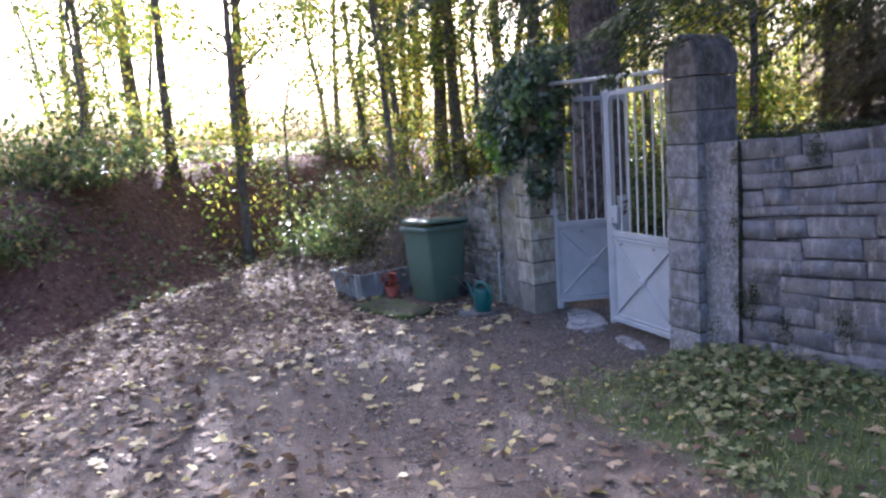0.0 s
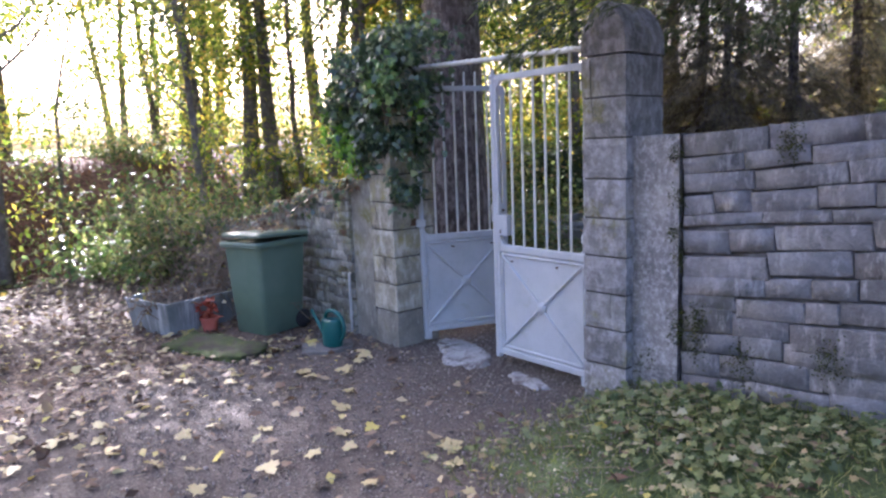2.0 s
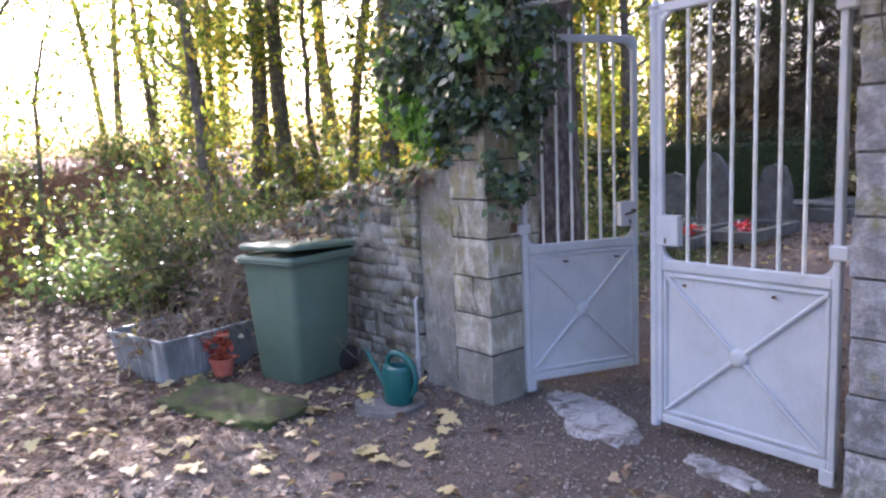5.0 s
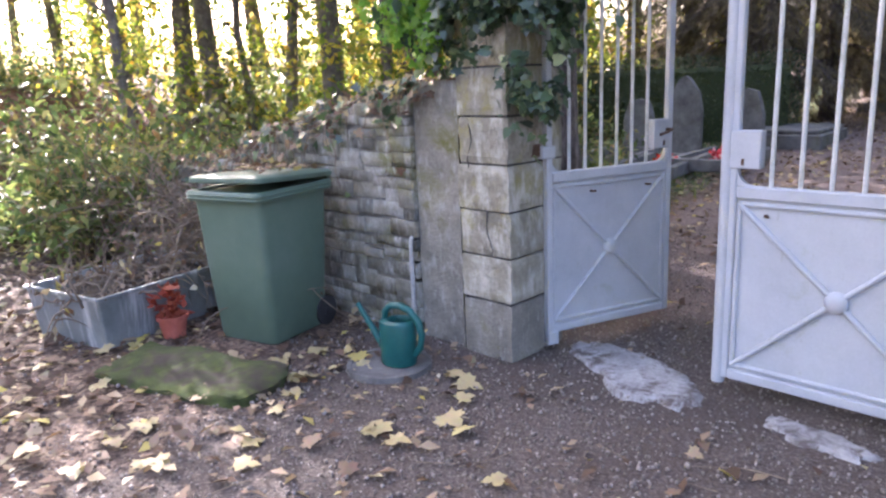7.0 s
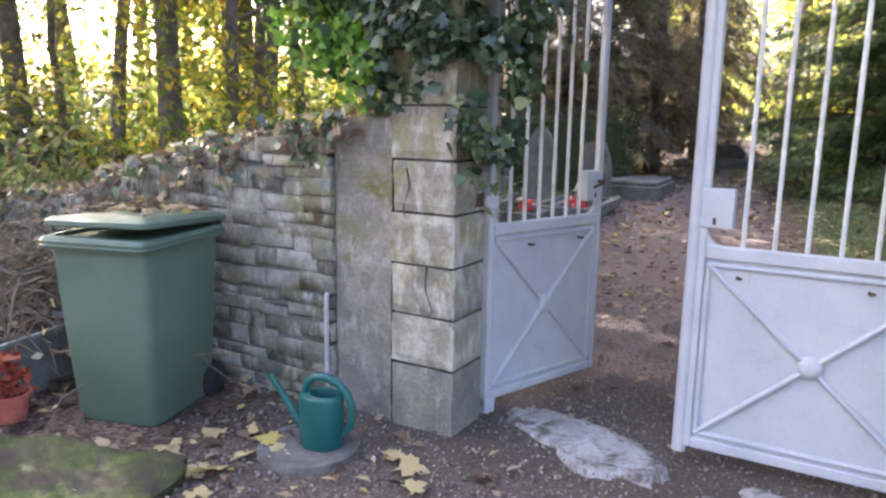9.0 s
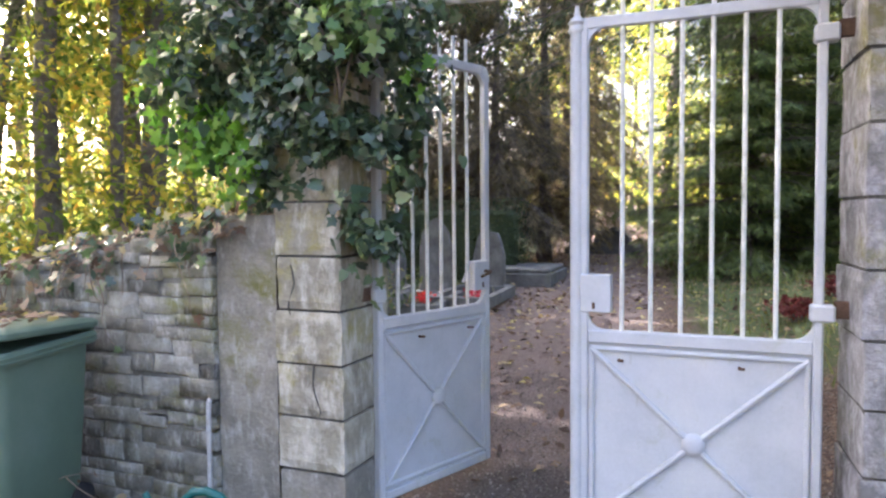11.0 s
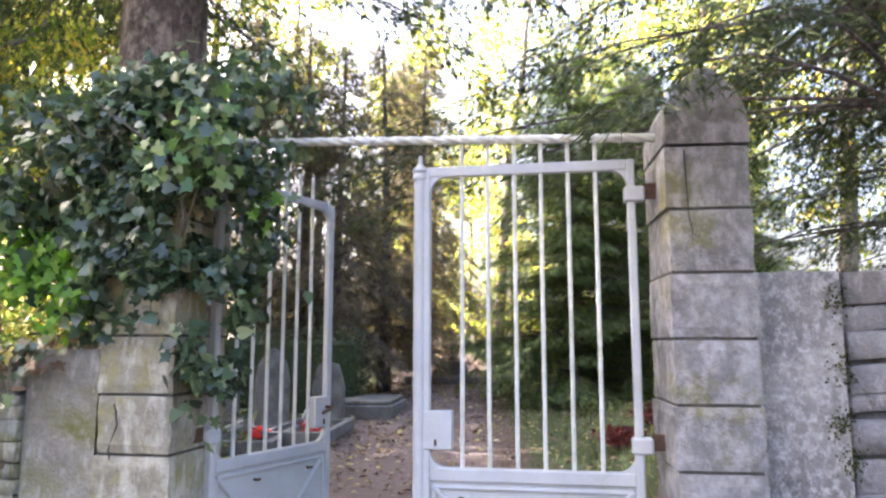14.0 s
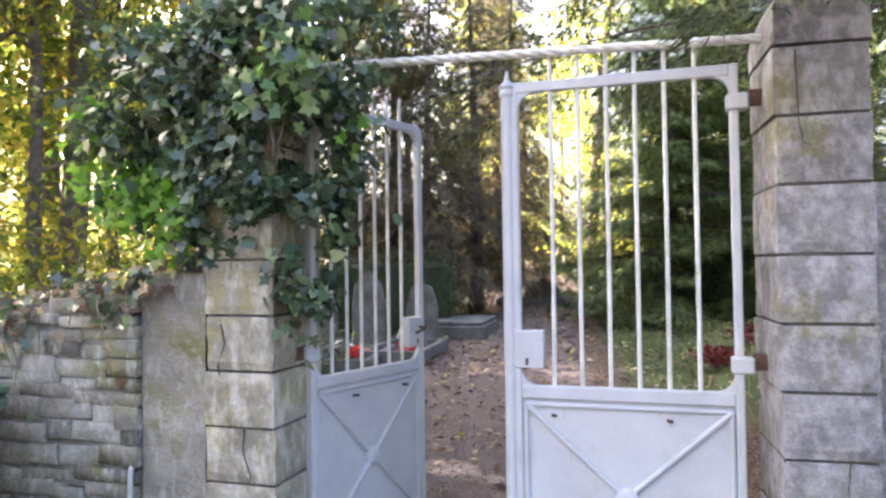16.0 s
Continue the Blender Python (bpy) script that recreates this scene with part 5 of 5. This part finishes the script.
headstone(-1.95, 7.5, 0.5, 1.0, 0.14, 5, False, "round-topped grey gravestone with a low stone kerb")
headstone(-3.6, 7.3, 0.5, 0.9, 0.14, 12, False, "round-topped grey gravestone with a low stone kerb")
headstone(-1.25, 15.2, 0.9, 0.5, 0.4, 0, False, "broad low grey gravestone with flowers laid on top")
headstone(-2.3, 21.5, 0.55, 1.1, 0.14, 0, True, "tall pointed grey gravestone with a low stone kerb")
tomb = thing("tomb", "low grey stone tomb strewn with dry leaves", "tomb", pose(-1.75, 8.9, gz(-1.75, 8.9) - 0.05, 0, 0, 4))
bm = bmesh.new()
box(bm, -0.6, 0.6, -0.8, 0.8, 0, 0.24, 0.02)
part("base", bm, M_GRAVE, tomb)
bm = bmesh.new()
box(bm, -0.55, 0.55, -0.75, 0.75, 0.24, 0.31, 0.02)
part("cover", bm, M_GRAVE, tomb)


def flowers(name, x, y, z, rad, h, count, stops, size, label, category="flowers"):
    mt = foliage(name + "_petal", stops, 0.3, 0.6)
    t = thing(name, label, category, Matrix.Translation((x, y, z)))
    part("pot", loft([circ(0.07, 0.07, 0), circ(0.095, 0.095, 0.13), circ(0.1, 0.1, 0.15), circ(0.08, 0.08, 0.14)]), M_GRAVE, t)
    q = in_ball(count, rd, 0.3) * np.array([rad, rad, h / 2]) + np.array([0, 0, 0.12 + h / 2])
    part("blossom", leaf_mesh("blossom", q, rand_dirs(count, rd), unit(q) + rd.normal(size=(count, 3)) * 0.4, size * rd.uniform(0.7, 1.2, count), LEAF, mt), None, t)
    return t


flowers("grave_flowers", -2.25, 5.6, gz(-2.25, 5.6), 0.14, 0.16, 120, [(0, (0.5, 0.02, 0.02)), (1, (0.75, 0.06, 0.05))], 0.07, "pot of bright red flowers on a grave")
flowers("grave_flowers", -1.75, 6.2, gz(-1.75, 6.2), 0.16, 0.2, 120, [(0, (0.5, 0.02, 0.03)), (0.7, (0.7, 0.08, 0.12)), (1, (0.8, 0.5, 0.5))], 0.07, "pot of red and pink flowers on a grave")
flowers("grave_flowers", -1.25, 15.2, gz(-1.25, 15.2) + 0.46, 0.26, 0.34, 220, [(0, (0.7, 0.55, 0.58)), (1, (0.85, 0.75, 0.78))], 0.16, "bunch of pale pink and white flowers on a grave")
flowers("grave_flowers", 2.35, 6.0, gz(2.35, 6.0) - 0.08, 0.34, 0.22, 420, [(0, (0.07, 0.012, 0.012)), (1, (0.19, 0.035, 0.035))], 0.08, "low dark red heather in a bed")
flowers("grave_flowers", 2.9, 7.0, gz(2.9, 7.0) - 0.08, 0.38, 0.22, 420, [(0, (0.07, 0.012, 0.012)), (1, (0.18, 0.035, 0.035))], 0.08, "low dark red heather in a bed")
hedge = thing("hedge", "dark clipped hedge behind the graves", "hedge", pose(-4.6, 9.0, gz(-4.5, 9.0), 0, 0, 4))
core = bmesh.new()
box(core, -2.6, 2.6, -0.25, 0.25, -0.1, 1.25, 0.08)
part("branch_core", core, M_NEEDLE, hedge)
n = 15000
q = np.stack([rd.uniform(-2.75, 2.75, n), rd.uniform(-0.42, 0.42, n), rd.uniform(0.0, 1.45, n)], -1)
part("foliage", leaf_mesh("foliage", q, rand_dirs(n, rd), rand_dirs(n, rd) + np.array([0, -0.5, 0.5]), rd.uniform(0.04, 0.08, n), LEAF, M_NEEDLE), None, hedge)

# ---------------------------------------------------------------- fallen leaves, grass, grit
rl = np.random.default_rng(31)


def scatter(n, x0, x1, y0, y1, keep):
    x, y = rl.uniform(x0, x1, n), rl.uniform(y0, y1, n)
    k = rl.random(n) < keep(x, y)
    x, y = x[k], y[k]
    return np.stack([x, y, ground_z(x, y) + 0.008 + 0.03 * rl.random(len(x))], -1)


def lying(name, P, smin, smax, shape, mat, label, tilt=0.35, category="leaf litter"):
    n = len(P)
    along = rand_dirs(n, rl) * np.array([1, 1, 0.25])
    return thing(name, label, category, kind="stuff", mesh=leaf_mesh(name, P, along, np.array([0, 0, 1.0]) + rl.normal(size=(n, 3)) * tilt, rl.uniform(smin, smax, n), shape, mat))


free = lambda x, y: 1 - ((np.abs(x + 1.6) < 0.28) & (np.abs(y + 0.86) < 0.34))
drive = lambda x, y: np.clip(0.16 + 0.9 * smooth01((-x + 0.6 - 0.3 * y) / 3) + 0.35 * smooth01((x - 1.5) / 3) + 0.5 * smooth01((-y - 3) / 1.5), 0, 1) * free(x, y) * (y < -0.32)
lying("fallen_leaves", scatter(36000, -9, 13, -10, 0, drive), 0.035, 0.11, LEAF, M_LITTER, "brown and pale dry leaves scattered over the drive")
lying("fallen_leaves", scatter(2400, -7, 12, -9, -0.4, drive), 0.06, 0.12, MAPLE, M_LITTER, "larger curled dry leaves among the litter")
lying("fallen_leaves", scatter(10500, -5, 6, 0.2, 14, lambda x, y: 0.3 + 0.65 * smooth01((y - 1.5) / 3)), 0.05, 0.11, LEAF, M_LITTER, "dry leaves covering the graveyard path")
lying("fallen_leaves", scatter(9000, -14, -4, -9, 5, lambda x, y: smooth01((-x - 5.5) / 3)), 0.06, 0.13, LEAF, M_REDLITTER, "red-brown leaf litter on the bank")
lying("fallen_leaves", scatter(5000, -12, -0.5, 0.3, 8, lambda x, y: 0.8 + 0 * x), 0.06, 0.12, LEAF, M_LITTER, "dry leaves on the floor of the wood")
spots = [(-0.59, -1.40), (0.15, -1.37), (0.17, -1.03), (-0.05, -0.71), (-0.78, -1.25), (-0.90, -2.04), (-0.33, -1.83), (-0.50, -2.15), (-1.54, -1.45), (-0.19, -1.94), (-0.58, -0.88), (0.76, -1.28), (-0.81, -1.23), (-0.15, -0.67), (0.10, -0.87), (0.09, -1.36), (-0.17, -0.67), (0.07, -1.34), (1.38, -1.81), (2.11, -1.46), (1.54, -2.83), (1.51, -2.37), (0.94, -1.50), (-0.08, -3.44), (0.35, -3.00), (0.18, -3.23)]
maples = []
spots += [(-1.42, -1.52), (-1.0, -1.72), (-1.95, -1.62), (-1.1, -1.15), (-0.95, -0.95), (-0.62, -0.55)]
rm = np.random.default_rng(77)
for v in range(6):
    maples.append(leaf_mesh("fallen_maple_leaf", [(0, 0, 0)], [(1, 0, 0.0)], [(rm.normal() * 0.15, rm.normal() * 0.15, 1)], 1.0, (MAPLE[0] + np.array([0, 0, 1.0]) * (rm.normal(size=(len(MAPLE[0]), 1)) * 0.05 + 0.06), MAPLE[1]), M_MAPLE))
extra = [(rm.uniform(-5, 4.0), rm.uniform(-5.0, -1.5)) for _ in range(80)]
for q, (x, y) in enumerate(list(spots) + extra):
    s = rm.uniform(0.10, 0.155) if q < len(spots) else rm.uniform(0.08, 0.13)
    ob = thing("fallen_maple_leaf", "large yellow maple leaf lying on the ground", "leaf", Matrix.LocRotScale((x, y, gz(x, y) + 0.02), Euler((rm.normal() * 0.08, rm.normal() * 0.08, rm.uniform(0, 6.28))), (s, s, s)), group="large fallen maple leaves", mesh=maples[q % 6])

verge = lambda x, y: np.clip(smooth01((x - 1.9) / 0.9) * smooth01((y + 1.9 + 0.1 * np.sin(x * 3)) / 0.6), 0, 1)
P = scatter(16000, 1.8, 12, -2.2, -0.06, verge)
n = len(P)
thing("verge_grass", "rough grass along the foot of the wall", "grass", kind="stuff", mesh=leaf_mesh("verge_grass", P - np.array([0, 0, 0.02]), np.array([0, 0, 1.0]) + rl.normal(size=(n, 3)) * 0.45, rand_dirs(n, rl), rl.uniform(0.03, 0.085, n), BLADE, M_GRASS))
P = scatter(13000, 1.9, 12, -1.7, -0.06, lambda x, y: verge(x, y) * np.clip(0.3 + 1.2 * np.sin(x * 2.1 + 1) * np.sin(y * 3 + x) + smooth01((y + 0.9) / 0.6), 0, 1))
P[:, 2] += rl.uniform(0, 0.06, len(P))
lying("verge_herbs", P, 0.03, 0.065, IVYLEAF, M_HERB, "low leafy herbs and ivy along the wall foot", 0.5, "ground cover")
P = scatter(9000, -3, 7, 2.8, 16, lambda x, y: smooth01((np.abs(x + 0.15 * (y + 2) - 1.0) - 1.0) / 0.8) * (np.hypot(x - 1.9, y - 11.6) > 1.2))
n = len(P)
thing("graveyard_grass", "short grass beside the graveyard path", "grass", kind="stuff", mesh=leaf_mesh("graveyard_grass", P - np.array([0, 0, 0.02]), np.array([0, 0, 1.0]) + rl.normal(size=(n, 3)) * 0.4, rand_dirs(n, rl), rl.uniform(0.06, 0.16, n), BLADE, M_GRASS))
P = scatter(9000, -12, -3.2, -0.2, 9, lambda x, y: 0.9 * smooth01((-x - 3) / 1.5))
P[:, 2] += rl.uniform(0, 0.22, len(P))
lying("wood_undergrowth", P, 0.06, 0.14, LEAF, M_GREENWOOD, "low green undergrowth on the floor of the wood", 0.5, "ground cover")
P = scatter(5200, -12, -4.0, -8, -0.6, lambda x, y: smooth01((-x - np.clip(8.5 + 1.35 * np.minimum(0, y + 2.2), 3.6, 8.5) + 1.6) / 0.8) * np.clip(0.45 + 1.1 * np.sin(x * 1.9 + 0.6) * np.sin(y * 2.3 + x), 0, 1))
P[:, 2] += rl.uniform(0, 0.35, len(P)) ** 1.4
lying("bank_undergrowth", P, 0.06, 0.13, IVYLEAF, M_HERB, "leafy bramble and ivy growing in the hollow and on the bank", 0.6, "ground cover")
P = np.vstack([scatter(7500, -3, 9, -6, 0.5, lambda x, y: 0.7 + 0 * x), scatter(26000, -1.2, 3.2, -3.0, 3.2, lambda x, y: 0.9 - 0.5 * smooth01((-x - 0.2) / 1.0))])
cube = np.array([(a, b, c) for a in (-1, 1) for b in (-1, 1) for c in (-1, 1)], float) * 0.5
cf = np.array([(0, 1, 3, 2), (4, 6, 7, 5), (0, 4, 5, 1), (2, 3, 7, 6), (0, 2, 6, 4), (1, 5, 7, 3)])
n = len(P)
V = P[:, None] - np.array([0, 0, 0.018]) + (cube[None] * rl.uniform(0.55, 1.0, (n, 8, 3))) * np.where(np.arange(n) < 5200, rl.uniform(0.008, 0.024, n), rl.uniform(0.005, 0.014, n))[:, None, None]
M_GRIT = surface("grey_grit", (0.09, 0.075, 0.066), (0.20, 0.175, 0.158), (0.38, 0.35, 0.325), 30, 0.9, 120, 0.2, per="island")
thing("gravel", "loose grey grit on the drive", "gravel", kind="stuff", mesh=np_mesh("gravel", V, (cf[None] + (np.arange(n) * 8)[:, None, None]).reshape(-1, 4), M_GRIT))

# twigs on the drive
parts = []
for _ in range(170):
    x, y = rl.uniform(-4, 5), rl.uniform(-4.5, -0.5)
    if abs(x + 1.6) < 0.45 and abs(y + 0.86) < 0.5:
        continue
    c = limb_curve((x, y, gz(x, y) + 0.018), (rl.normal(), rl.normal(), 0.05), rl.uniform(0.08, 0.4), rl, 5, 0.0, 0.12)
    c[:, 2] = [gz(a, b) + 0.016 for a, b in c[:, :2]]
    parts.append(tube(c, np.linspace(0.004, 0.0015, 6), 4))
V, F = joined(parts)
thing("dry_twigs", "thin dry twigs scattered on the drive", "twigs", kind="stuff", mesh=np_mesh("dry_twigs", V, F, M_DEADSTEM, True))
# moss and small ferns in the joint of the wall
P = []
for x0, z0, w in ((2.79, 0.62, 0.04), (2.80, 0.72, 0.05), (2.80, 1.16, 0.035), (2.78, 1.30, 0.03), (2.79, 1.52, 0.04), (2.79, 1.80, 0.035), (2.95, 0.78, 0.05), (3.5, 1.86, 0.06), (4.4, 1.15, 0.06), (2.6, 0.42, 0.05), (2.52, 0.40, 0.05), (5.2, 1.7, 0.08), (2.93, 0.60, 0.07), (3.25, 0.52, 0.08), (3.75, 0.66, 0.07), (4.3, 0.75, 0.08)):
    for _ in range(230):
        P.append((x0 + rl.normal() * w * 0.7, -0.036 + rl.normal() * 0.010, z0 + rl.normal() * w))
P = np.array(P)
n = len(P)
M_MOSSLEAF = foliage("dark_moss", [(0.0, (0.02, 0.025, 0.012)), (0.6, (0.045, 0.055, 0.02)), (1.0, (0.10, 0.11, 0.04))], 0.1, 0.9, 0.1)
thing("wall_moss", "dark moss growing in the joints of the wall", "moss", kind="stuff", mesh=leaf_mesh("wall_moss", P, rand_dirs(n, rl) + np.array([0, -0.5, -0.2]), np.array([0, -1.0, 0.3]) + rl.normal(size=(n, 3)) * 0.4, rl.uniform(0.010, 0.022, n), LEAF, M_MOSSLEAF))

# ---------------------------------------------------------------- stones of the walls
rw = random.Random(12)
rubble(wall_right, 2.817, 10.5, right_foot, right_top, -0.02, M_RUBBLE, rw, 0.075, 0.160, 0.18, 0.56, slope=0.086)
rubble(wall_left, -4.6, -0.755, lambda x: -0.02, left_top, -0.32, M_RUBBLE_L, rw, 0.06, 0.125, 0.12, 0.34)
